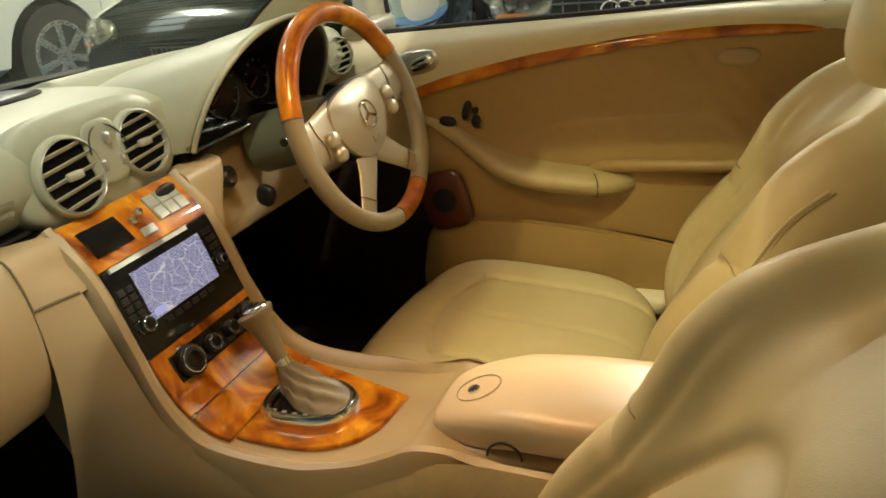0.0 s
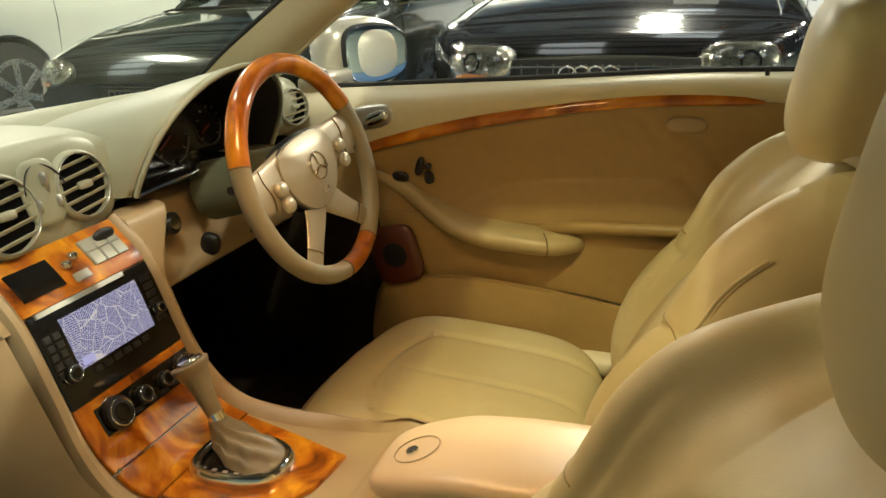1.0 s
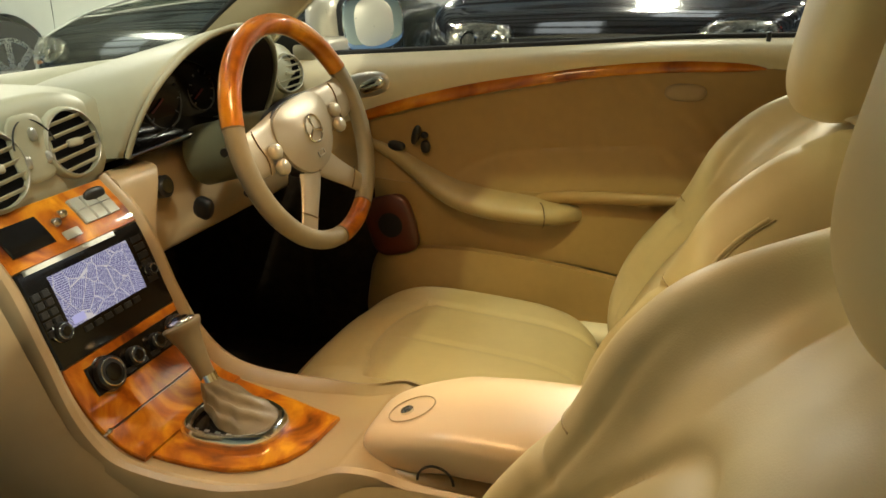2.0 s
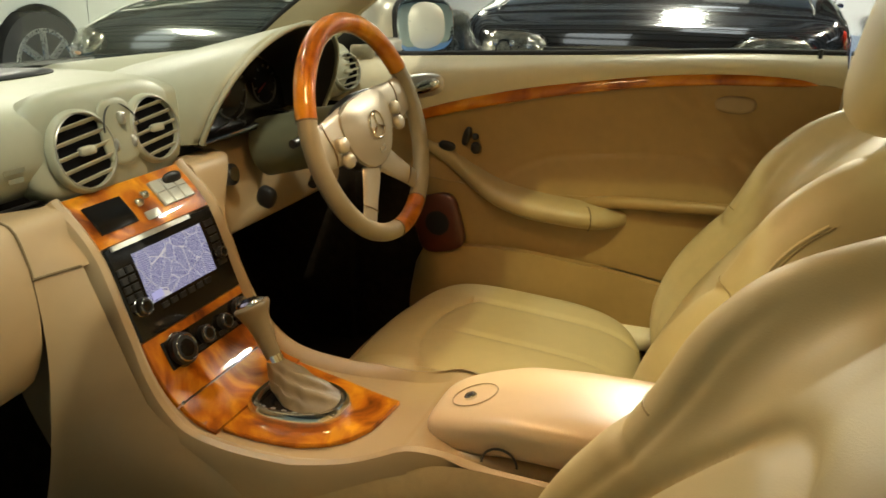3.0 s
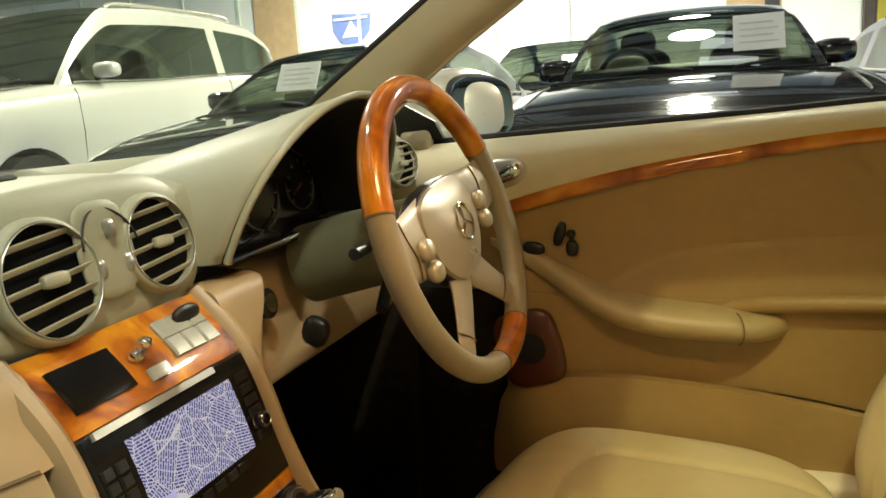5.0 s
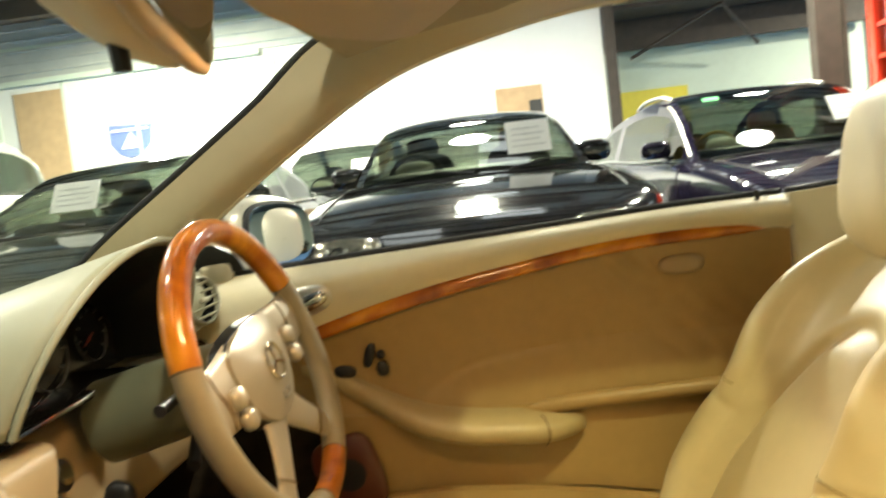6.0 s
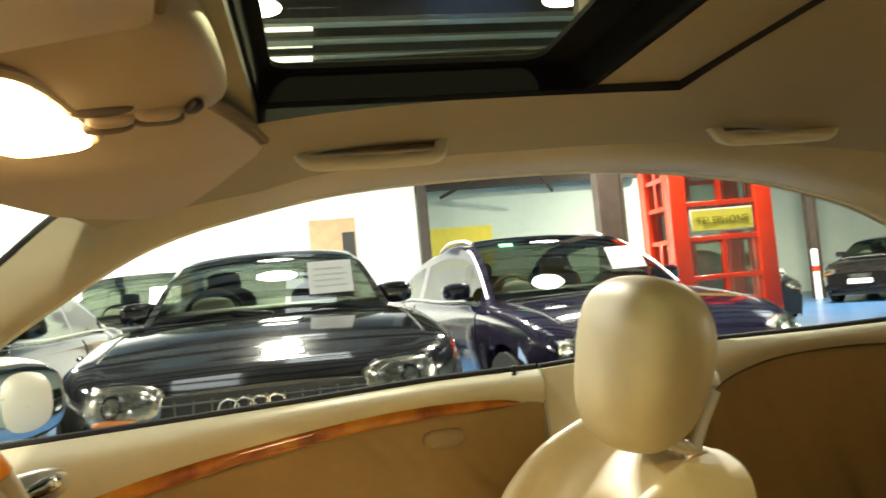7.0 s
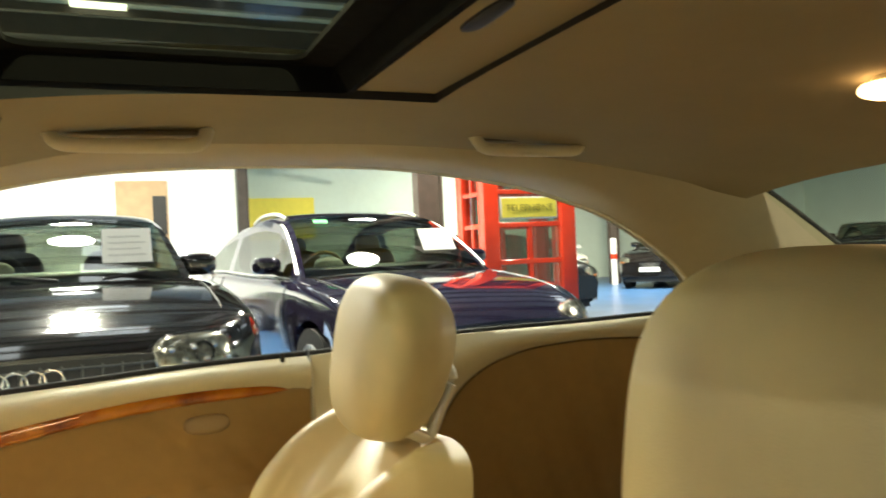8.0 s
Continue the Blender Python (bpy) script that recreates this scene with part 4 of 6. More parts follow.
part("armrest_seam", tube([(0.338 + 0.014 * math.sin(t), 0.6255 + 0.016 * abs(math.cos(t)) ** 2, 0.622 + 0.027 * math.cos(t)) for t in np.linspace(0.2, 2.6, 12)], 0.0012, 6), STITCH_AND_SHADE, door)
# handle and switches
part("handle_bowl", soft((0.062, 0.012, 0.026), (0.8, 0.8), (28, 12), None, pose(-0.035, 0.684, 0.862, 0, -10, 0)), SATIN, door)
part("door_lever", soft((0.030, 0.010, 0.013), (0.6, 0.7), (20, 10), None, pose(-0.012, 0.668, 0.864, 0, -20, 0)), CHROME, door, "chrome door lever")
for sx, sz, hx, hz, ry in ((0.026, 0.738, 0.019, 0.0105, 8), (0.070, 0.762, 0.0085, 0.021, 18), (0.090, 0.738, 0.0105, 0.013, 0), (0.089, 0.762, 0.007, 0.007, 0)):
    part("seat_switch", soft((hx, 0.007, hz), (0.7, 0.8), (20, 10), None, pose(sx, 0.687, sz, 0, ry, 0)), BLACK, door, "black seat switch")
part("oval_lamp", soft((0.036, 0.007, 0.0155), (0.8, 0.7), (28, 10), None, pose(0.592, 0.692, 0.858)), TRIM_LOW, door)
part("lock_pin", tube([(0.721, 0.700, 0.945), (0.721, 0.700, 0.962)], 0.004, 10), BLACK, door)
part("window_seal", tube([(x, 0.722, along(BELT, x) + 0.002) for x in np.linspace(-0.25, 0.765, 30)], 0.006, 8, flat=1.2), RUBBER, door)
part("mirror_sail", plate([(-0.29, 0.705, 0.915), (-0.13, 0.712, 0.925), (-0.14, 0.700, 0.955), (-0.19, 0.690, 0.985)], (0, -1, 0), 0.012), BLACK, door)
part("outer_skin", grid([[(x, 0.80 + 0.05 * math.sin(math.pi * f), 0.28 + 0.64 * f) for f in np.linspace(0, 1, 10)] for x in np.linspace(-0.40, 0.90, 20)]), SILVER_PAINT, door)
part("outer_shoulder", grid([[(x, 0.715 + 0.085 * f, along(BELT, x) - 0.004 - 0.012 * f * f) for f in np.linspace(0, 1, 6)] for x in np.linspace(-0.26, 0.765, 20)]), SILVER_PAINT, door)
kick = own("kick_panel", (0.0, 0.64, 0.5), "dark red brown kick panel with a black speaker", "kick panel")
part("face", soft((0.055, 0.014, 0.065), (0.6, 0.5), (24, 12), None, pose(0.02, 0.652, 0.575, 0, -14, 0)), material("red_brown_panel", (0.09, 0.02, 0.008), 0.4, coat=0.4), kick)
part("speaker", disc((0.022, 0.638, 0.578), (0, -1, 0), 0.028, 0.004, 24), BLACK, kick)

# outside mirror on the driver's door
dm = own("door_mirror", (-0.17, 0.93, 0.97), "champagne silver door mirror with a rounded glass", "door mirror")


def mir_shape(x, y, z):
    """A housing that swells forward of its glass and narrows towards its outer end."""
    return x, y, z * (1 - 0.16 * max(0, y) / 0.11)


MIRROR_AT = pose(-0.140, 0.950, 0.966, 0, -4, -20)
part("shell", soft((0.070, 0.130, 0.088), (0.75, 0.62), (48, 24), mir_shape, MIRROR_AT @ pose(-0.045, 0, 0)), SILVER_PAINT, dm)
part("surround", soft((0.008, 0.108, 0.071), (0.6, 0.55), (48, 14), mir_shape, MIRROR_AT @ pose(0.011, 0, 0)), RUBBER, dm)
part("mirror_glass", soft((0.003, 0.102, 0.065), (0.2, 0.55), (48, 10), mir_shape, MIRROR_AT @ pose(0.0175, 0, 0)), MIRROR, dm)
part("foot", slab((-0.21, 0.70, 0.905), (-0.15, 0.87, 0.945), 0.012, 3), SILVER_PAINT, dm)


# ---- seats ----
SEAM = material("brown_seam_thread", (0.30, 0.23, 0.11), 0.7, vary=0.1)


def seat(yc, dx, head_dx, cdx=0.0, cdz=0.0, outer=0.25, lift=0.0, inner=0.052):
    s = own("front_seat", (0.35 + dx, yc, 0.26), "cream leather car seat with bolsters and a round headrest", "car seat", "front seats")
    m = pose(0.250 + cdx, yc, 0.388 + cdz, 0, 4, 0)

    def cushion(x, y, z):
        e = abs(y) / 0.25
        up = 0.032 * max(0, (e - 0.52) / 0.48) ** 1.2 * (1 if z > 0 else 0)
        nose = -0.030 * max(0, (-x - 0.13) / 0.12) ** 2 if z > 0 else 0
        groove = -0.005 * math.exp(-(((e - 0.58) / 0.03) ** 2)) if z > 0 and x > -0.10 else 0
        seam = (-0.0035 * math.exp(-((y / 0.006) ** 2)) if x > -0.10 else 0) - 0.006 * math.exp(-(((x + 0.125 - 0.10 * e * e) / 0.007) ** 2)) if z > 0 and e < 0.60 else 0
        return x - 0.02 * (1 - e**2), y, z + up + nose + groove + seam

    part("cushion", pad((0.258, 0.252, 0.076), 3.6, 5.0, 130, cushion, m), LEATHER, s)
    part("seat_base", slab((0.05 + cdx, yc - 0.22, 0.25), (0.52 + cdx, yc + 0.22, 0.36), 0.03, 3), TRIM_LOW, s)
    front = [(0.38, 0.515), (0.43, 0.490), (0.49, 0.482), (0.57, 0.500), (0.66, 0.550), (0.74, 0.604), (0.83, 0.645), (0.89, 0.678), (0.93, 0.722)]

    def section(th):
        """The closed outline of the backrest at one place across it, and how far across that is."""
        e = math.sin(th)
        a = abs(e)
        top = 0.880 + lift + (inner if e * yc < 0 else 0.052) / (1 + math.exp((0.56 - a) / 0.13)) - 0.015 * max(0, a - 0.75) * 4
        keep = max(0.0, 1 - a**5) ** 0.38
        loop = []
        for g in np.linspace(0, 1, 180):
            z = 0.39 + (top - 0.39) * g
            mid = 1 / (1 + math.exp((a - 0.56) / 0.045))
            dish = 0.078 * mid * math.sin(math.pi * min(0.58, g * 0.9)) ** 0.8
            d = math.hypot(a / 0.50, max(0, z - 0.60) / 0.20)
            groove = 0.013 * math.exp(-(((d - 1) / 0.075) ** 2))
            pad = -0.022 * max(0, 1 - d**2)
            cross = 0.69 + 0.10 * (a - 0.75)
            groove += (0.006 * math.exp(-(((z - cross) / 0.008) ** 2)) + 0.010 * math.exp(-(((z - cross) / 0.05) ** 2))) / (1 + math.exp((0.56 - a) / 0.03))
            groove += 0.004 * math.exp(-(((a - 0.575) / 0.018) ** 2)) * min(1, max(0, (0.86 - z) / 0.05))
            loop.append((along(front, z) + dish + groove + pad + 0.085 * max(0, (g - 0.70) / 0.30) ** 2.6, z))
        for g in np.linspace(1, 0, 12):
            z = 0.39 + (min(top, 0.886) - 0.39) * g
            loop.append((0.62 + 0.252 * g + 0.012 * math.sin(math.pi * g) - 0.022 * max(0, (g - 0.85) / 0.15) ** 2, z))
        cx, cz = 0.66, 0.66
        return [(dx + cx + (x - cx) * keep + (1 - keep) * (z - cz) * 0.45, yc + (outer if e * yc > 0 else 0.25) * e * (1 - 0.14 * max(0, (z - 0.62) / 0.3) ** 1.5), cz + (z - cz) * ((0.25 + 0.75 * keep) if z > cz else 1.0)) for x, z in loop]

    part("backrest", grid([section(th) for th in np.linspace(-math.pi / 2 + 0.004, math.pi / 2 - 0.004, 241)], False, True, True), LEATHER, s)
    for side in (-1, 1):
        top_row = [section(side * th)[109] for th in np.linspace(0.66, 1.50, 30)]
        part("seam", tube(top_row, 0.0013, 6), SEAM, s)
        edge = section(side * 1.20)[20:166:4]
        part("piping", tube(edge, 0.0028, 8), LEATHER, s)
        part("seam", tube([(x + 0.007, y + side * 0.002, z) for x, y, z in edge], 0.0012, 6), SEAM, s)
    mh = pose(0.806 + head_dx, yc, 0.983 + lift, 0, 14, 0)

    def head(x, y, z):
        g = z / 0.11
        return x * (1 + 0.10 * g) - 0.012 * g * g - 0.012 * (y / 0.135) ** 2, y * (1 + 0.09 * g - 0.05 * max(0, g) ** 2), z

    h = part("headrest", soft((0.068, 0.128, 0.110), (0.84, 0.74), (72, 44), head, mh), LEATHER, s, "rounded cream leather headrest")
    for dy in (-0.070, 0.070):
        part("headrest_post", tube(spline([(0.850 + head_dx, yc + dy, 0.985), (0.862 + head_dx, yc + dy, 0.955), (0.842 + head_dx, yc + dy, 0.915), (0.822 + head_dx, yc + dy, 0.872)], 14), 0.0082, 10), POST, h, "chrome post")
        part("post_collar", tube([(0.798 + head_dx, yc + dy, 0.897), (0.826 + head_dx, yc + dy, 0.884)], 0.0085, 12), POST, h)
    return s


seat(0.37, 0.0, 0.0, inner=0.026)
seat(-0.365, -0.07, -0.030, -0.01, -0.03, 0.30, 0.020)
buckle = own("belt_buckle", (0.36, -0.135, 0.45), "red and black seat belt buckle beside the console", "belt buckle")
part("body", slab((0.335, -0.150, 0.42), (0.395, -0.125, 0.475), 0.005, 2), BLACK, buckle)
part("release_button", slab((0.342, -0.148, 0.474), (0.388, -0.127, 0.484), 0.003, 2), RED, buckle)
latch = own("seat_rail_cover", (0.46, 0.63, 0.33), "cream plastic seat rail cover on the sill", "trim cover")
part("cover", soft((0.06, 0.035, 0.02), (0.5, 0.6), (24, 10), None, pose(0.46, 0.635, 0.385)), TRIM, latch)

# rear bench and side panel
bench = own("bench_seat", (1.35, 0, 0.3), "beige leather rear bench seat with pleats", "rear seat")
part("bench_cushion", soft((0.26, 0.62, 0.10), (0.35, 0.5), (60, 20), None, pose(1.22, 0, 0.50, 0, 6, 0)), LEATHER_DOOR, bench)
part("bench_back", soft((0.085, 0.50, 0.27), (0.35, 0.5), (120, 24), lambda x, y, z: (x - 0.008 * abs(math.sin(y * 42)) * (1 if x < 0 else 0), y, z), pose(1.50, 0, 0.74, 0, 22, 0)), LEATHER_DOOR, bench)


def pleat(u):
    """A narrow sewn groove every few centimetres, the leather puffed out between."""
    d = (u / 0.085) % 1.0 - 0.5
    return 0.007 * math.exp(-((d / 0.09) ** 2)) - 0.004 * math.cos(math.pi * d) ** 2 * (1 - math.exp(-((d / 0.2) ** 2)))


for side in (1, -1):
    quarter = own("rear_side_panel", (1.2, side * 0.68, 0.3), "beige rear side trim panel below the quarter window", "side panel", "rear side panels", "structure")
    xs2 = np.linspace(0.772, 1.66, 36)
    qb = [(0.77, 0.951), (1.04, 0.968), (1.30, 0.970), (1.60, 0.978), (1.66, 0.98)]
    qy = [(0.77, 0.700), (1.04, 0.668), (1.3, 0.655), (1.66, 0.62)]
    seam = [(0.77, 0.62), (0.90, 0.70), (0.98, 0.79), (1.03, 0.862), (1.08, 0.900), (1.14, 0.922), (1.28, 0.937), (1.45, 0.932), (1.66, 0.925)]
    part("upper_trim", thick([[(x, side * (along(qy, x) - 0.016 * math.sin(math.pi * min(1, f * 0.9)) + 0.03 * max(0, f - 0.7)), along(seam, x) + (along(qb, x) - along(seam, x)) * f) for f in np.linspace(0, 1, 10)] for x in np.linspace(0.772, 1.66, 60)], (0, side * 0.02, 0)), TRIM, quarter)
    part("trim_seam", tube([(x, side * (along(qy, x) - 0.001), along(seam, x)) for x in np.linspace(0.80, 1.66, 50)], 0.0022, 6), STITCH_AND_SHADE, quarter)
    part("lower_trim", thick([[(x, side * (along(qy, x) + 0.004 + pleat(x - 0.20 * (1 - f)) * math.sin(math.pi * f) ** 0.5), 0.32 + (along(seam, x) - 0.322) * f) for f in np.linspace(0, 1, 16)] for x in np.linspace(0.772, 1.66, 180)], (0, side * 0.02, 0)), LEATHER_DOOR, quarter)
    part("window_seal", tube([(x, side * (along(qy, x) + 0.022), along(qb, x) + 0.002) for x in xs2], 0.006, 8), RUBBER, quarter)
belt = own("rear_seat_belt", (1.5, 0.6, 0.7), "tan rear seat belt hanging beside the bench", "seat belt")
part("webbing", thick([[(1.565 - 0.06 * f + 0.005 * math.sin(6 * f), 0.590 + 0.010 * math.sin(5 * f) + dy, 0.905 - 0.30 * f) for dy in (-0.024, 0.0, 0.024)] for f in np.linspace(0, 1, 16)], (0.002, 0, 0)), TAN, belt)
part("tongue", slab((1.335, 0.50, 0.715), (1.415, 0.52, 0.740), 0.005, 2), BLACK, belt)
part("anchor", soft((0.020, 0.020, 0.026), (0.7, 0.7), (18, 10), None, pose(1.572, 0.592, 0.905)), TRIM, belt)
shelf = own("rear_shelf", (1.75, 0, 0.9), "beige parcel shelf behind the rear seat", "parcel shelf", kind="structure")
part("board", slab((1.56, -0.62, 0.93), (2.05, 0.62, 0.965), 0.01), HEADLINER, shelf)

# ---- roof, pillars, glass ----
roof = own("headliner", (0.8, 0, 1.3), "beige woven headliner with a sunroof opening", "headliner", kind="structure")


def roof_z(x, y):
    return 1.318 - 0.055 * max(0, (0.62 - x) / 0.5) ** 2 - 0.095 * max(0, (x - 0.75) / 0.9) ** 2 - 0.040 * (abs(y) / 0.55) ** 3


def bowed(x, y):
    return x - 0.065 * (1 - (y / 0.545) ** 2) * max(0, (0.355 - x) / 0.235)


SX0, SX1, SY = 0.355, 0.848, 0.278
gx = sorted(set(np.round(np.r_[np.linspace(0.12, SX0, 8), np.linspace(SX0, SX1, 12), np.linspace(SX1, 1.60, 18)], 4)))
gy = sorted(set(np.round(np.r_[np.linspace(-0.545, -SY, 8), np.linspace(-SY, SY, 14), np.linspace(SY, 0.545, 8)], 4)))
bm = bmesh.new()
vs = {(i, j): bm.verts.new((bowed(x, y), y, roof_z(bowed(x, y), y))) for i, x in enumerate(gx) for j, y in enumerate(gy)}
for i in range(len(gx) - 1):
    for j in range(len(gy) - 1):
        cx, cy = (gx[i] + gx[i + 1]) / 2, (gy[j] + gy[j + 1]) / 2
        if not (SX0 < cx < SX1 and abs(cy) < SY):
            bm.faces.new((vs[i, j], vs[i + 1, j], vs[i + 1, j + 1], vs[i, j + 1]))
bmesh.ops.delete(bm, geom=[v for v in bm.verts if not v.link_faces], context="VERTS")
part("lining", bm, HEADLINER, roof)
rim = [(SX0, -SY), (SX1, -SY), (SX1, SY), (SX0, SY), (SX0, -SY)]
part("opening_edge", grid([[(x, y, roof_z(x, y) - 0.001), (x, y, 1.362)] for a, b in zip(rim, rim[1:]) for x, y in [(a[0] + (b[0] - a[0]) * f, a[1] + (b[1] - a[1]) * f) for f in np.linspace(0, 1, 8)]]), RUBBER, roof)
sunroof = own("sunroof", (0.55, 0, 1.34), "tinted glass sunroof with black frame, blind drawn back", "sunroof", kind="structure")
fz = 1.3175
GX0, GX1, GY = 0.374, 0.676, 0.268

def rounded(x0, x1, y0, y1, r, z):
    """A rectangle with rounded corners, as a closed line at one height."""
    out = []
    for cx, cy, a0 in ((x1 - r, y1 - r, 0), (x0 + r, y1 - r, 90), (x0 + r, y0 + r, 180), (x1 - r, y0 + r, 270)):
        out += [(cx + r * math.cos(radians(a0 + k * 15)), cy + r * math.sin(radians(a0 + k * 15)), z) for k in range(7)]
    return out


FRAME = [rounded(SX0 - 0.004, 0.738, -SY - 0.004, SY + 0.004, 0.004, fz), rounded(SX0 + 0.004, 0.730, -SY + 0.004, SY - 0.004, 0.010, fz), rounded(SX0 + 0.005, 0.715, -SY + 0.005, SY - 0.005, 0.012, fz + 0.030), rounded(GX0, GX1, -GY, GY, 0.024, fz + 0.034), rounded(GX0, GX1, -GY, GY, 0.024, fz + 0.040)]
part("frame", grid(FRAME, False, True), MATT_BLACK, sunroof, "black sunroof frame")
part("glass", grid([[(x, y, fz + 0.038) for y in np.linspace(-GY - 0.01, GY + 0.01, 4)] for x in np.linspace(GX0 - 0.01, GX1 + 0.01, 4)]), TINTED, sunroof, "tinted glass pane")
blind = part("blind", slab((0.730, -SY - 0.012, 1.3225), (SX1 + 0.03, SY + 0.012, 1.330), 0.002, 2), HEADLINER, sunroof, "beige sliding blind")
part("finger_pull", soft((0.010, 0.045, 0.004), (0.6, 0.7), (16, 8), None, pose(0.768, -0.03, 1.3215)), BLACK, blind)
outer = own("roof_skin", (0.7, 0, 1.38), "champagne silver outer roof panel", "roof panel", kind="structure")
bm = bmesh.new()
for x0, x1, y0, y1 in ((0.10, SX0, -0.56, 0.56), (SX1 + 0.03, 1.62, -0.56, 0.56), (SX0, SX1 + 0.03, -0.56, -SY), (SX0, SX1 + 0.03, SY, 0.56)):
    grid([[(x, y, roof_z(x, y) + 0.060 - 0.02 * (abs(y) / 0.56) ** 2) for y in np.linspace(y0, y1, 10)] for x in np.linspace(x0, x1, 10)], bm=bm)
part("skin", bm, SILVER_PAINT, outer)

# side frames: windscreen pillar, roof rail and rear pillar in one sweep
LOW = spline([(-0.40, 0.655, 0.86), (-0.27, 0.640, 0.915), (-0.125, 0.615, 1.021), (0.0, 0.604, 1.102), (0.155, 0.596, 1.190), (0.30, 0.588, 1.232), (0.505, 0.584, 1.262), (0.857, 0.582, 1.266), (1.10, 0.582, 1.238), (1.25, 0.585, 1.201), (1.36, 0.592, 1.158), (1.49, 0.600, 1.074), (1.557, 0.605, 0.985), (1.60, 0.612, 0.93)], 90)
TOP = spline([(-0.55, 0.640, 0.86), (-0.42, 0.610, 0.922), (-0.29, 0.580, 1.006), (-0.15, 0.575, 1.097), (-0.03, 0.574, 1.177), (0.108, 0.566, 1.270), (0.35, 0.500, 1.294), (0.70, 0.480, 1.300), (1.00, 0.480, 1.292), (1.25, 0.485, 1.274), (1.45, 0.495, 1.252), (1.585, 0.512, 1.240), (1.84, 0.520, 1.096), (2.0, 0.52, 0.98)], 90)
for side in (1, -1):
    fr = own("side_frame", (0.4, side * 0.6, 1.0), "beige trimmed windscreen pillar, roof rail and rear pillar", "pillar trim", "side frames", "structure")
    rows = []
    for a, b in zip(LOW, TOP):
        row = []
        for f in np.linspace(0, 1, 9):
            q = a + (b - a) * f + np.array((0.0, -0.0077, -0.0112)) * math.sin(math.pi * f)
            row.append((float(q[0]), side * float(q[1]), float(q[2])))
        rows.append(row)
    part("pillar_trim", grid(rows), PILLAR, fr)
    part("pillar_skin", grid([[(float(q[0]), side * (float(q[1]) + 0.03 + 0.02 * math.sin(math.pi * f)), float(q[2]) + 0.012 * math.sin(math.pi * f)) for f, q in ((f, a + (b - a) * f) for f in np.linspace(0, 1.0, 6))] for a, b in zip(LOW, TOP)]), SILVER_PAINT, fr)
    part("door_seal", tube([(float(a[0]), side * (float(a[1]) + 0.008), float(a[2]) + 0.004) for a in LOW], 0.007, 8), TRIM, fr)
    part("glass_seal", tube([(float(b[0]) - 0.006, side * (float(b[1]) + 0.004), float(b[2]) + 0.002) for b in TOP[:36]], 0.006, 8), RUBBER, fr)
    part("rear_glass_seal", tube([(float(b[0]) + 0.006, side * (float(b[1]) + 0.004), float(b[2]) + 0.002) for b in TOP[74:]], 0.007, 8), RUBBER, fr)
    for x0 in (0.395, 0.975):
        gh = own("grab_handle", (x0 + 0.095, side * 0.47, 1.27), "beige roof grab handle folded against the rail", "grab handle", "grab handles")
        z0 = 1.287
        y0 = 0.425
        part("bar", tube(spline([(x0, side * (y0 + 0.010), z0 + 0.010), (x0 + 0.012, side * y0, z0 - 0.010), (x0 + 0.05, side * (y0 - 0.004), z0 - 0.014), (x0 + 0.14, side * (y0 - 0.004), z0 - 0.014), (x0 + 0.178, side * y0, z0 - 0.010), (x0 + 0.19, side * (y0 + 0.010), z0 + 0.010)], 26), 0.0095, 12), TRIM, gh)
        # Dark oval drawn for the shade behind the bar.
        part("recess_shade", soft((0.100, 0.014, 0.005), (0.6, 0.7), (24, 8), None, pose(x0 + 0.095, side * 0.442, 1.294, side * 14, 0, 0)), STITCH_AND_SHADE, gh)
windscreen = own("windscreen", (-0.2, 0, 1.1), "clear laminated windscreen", "windscreen", kind="structure")
rows = []
for f in np.linspace(0, 1, 14):
    w = 0.612 - 0.048 * f
    xe, ze = -0.43 + 0.53 * f, 0.915 + 0.355 * f
    rows.append([(xe - (0.15 - 0.085 * f) * (1 - (y / w) ** 2), y, ze + 0.012 * math.sin(math.pi * f)) for y in np.linspace(-w, w, 21)])
ws = part("glass", grid(rows), CLEAR, windscreen)
ws.visible_shadow = False
cowl = own("wiper_cowl", (-0.6, 0, 0.88), "black cowl with a wiper arm below the windscreen", "cowl")
part("cowl_panel", grid([[(-0.62 - 0.14 * (1 - (y / 0.66) ** 2) + f * 0.16, y, 0.905 + 0.005 * f) for f in (0, 0.5, 1)] for y in np.linspace(-0.66, 0.66, 20)]), BLACK, cowl)
part("wiper_arm", tube([(-0.58, 0.35, 0.925), (-0.60, 0.0, 0.932), (-0.56, -0.35, 0.935)], 0.008, 8), BLACK, cowl)
bonnet = own("bonnet", (-1.1, 0, 0.8), "champagne silver bonnet of the coupe", "bonnet")
part("skin", grid([[(-1.75 + 1.05 * f, y, 0.70 + 0.185 * f - 0.06 * (y / 0.7) ** 2 - 0.10 * max(0, 0.25 - f) * 2) for y in np.linspace(-0.7, 0.7, 15)] for f in np.linspace(0, 1, 12)]), SILVER_PAINT, bonnet)


def arch(x, axle, r=0.36):
    """The lower edge of a wing, cut out round its wheel."""
    d = abs(x - axle)
    return 0.20 if d >= r else 0.30 + math.sqrt(r * r - d * d) * 0.95


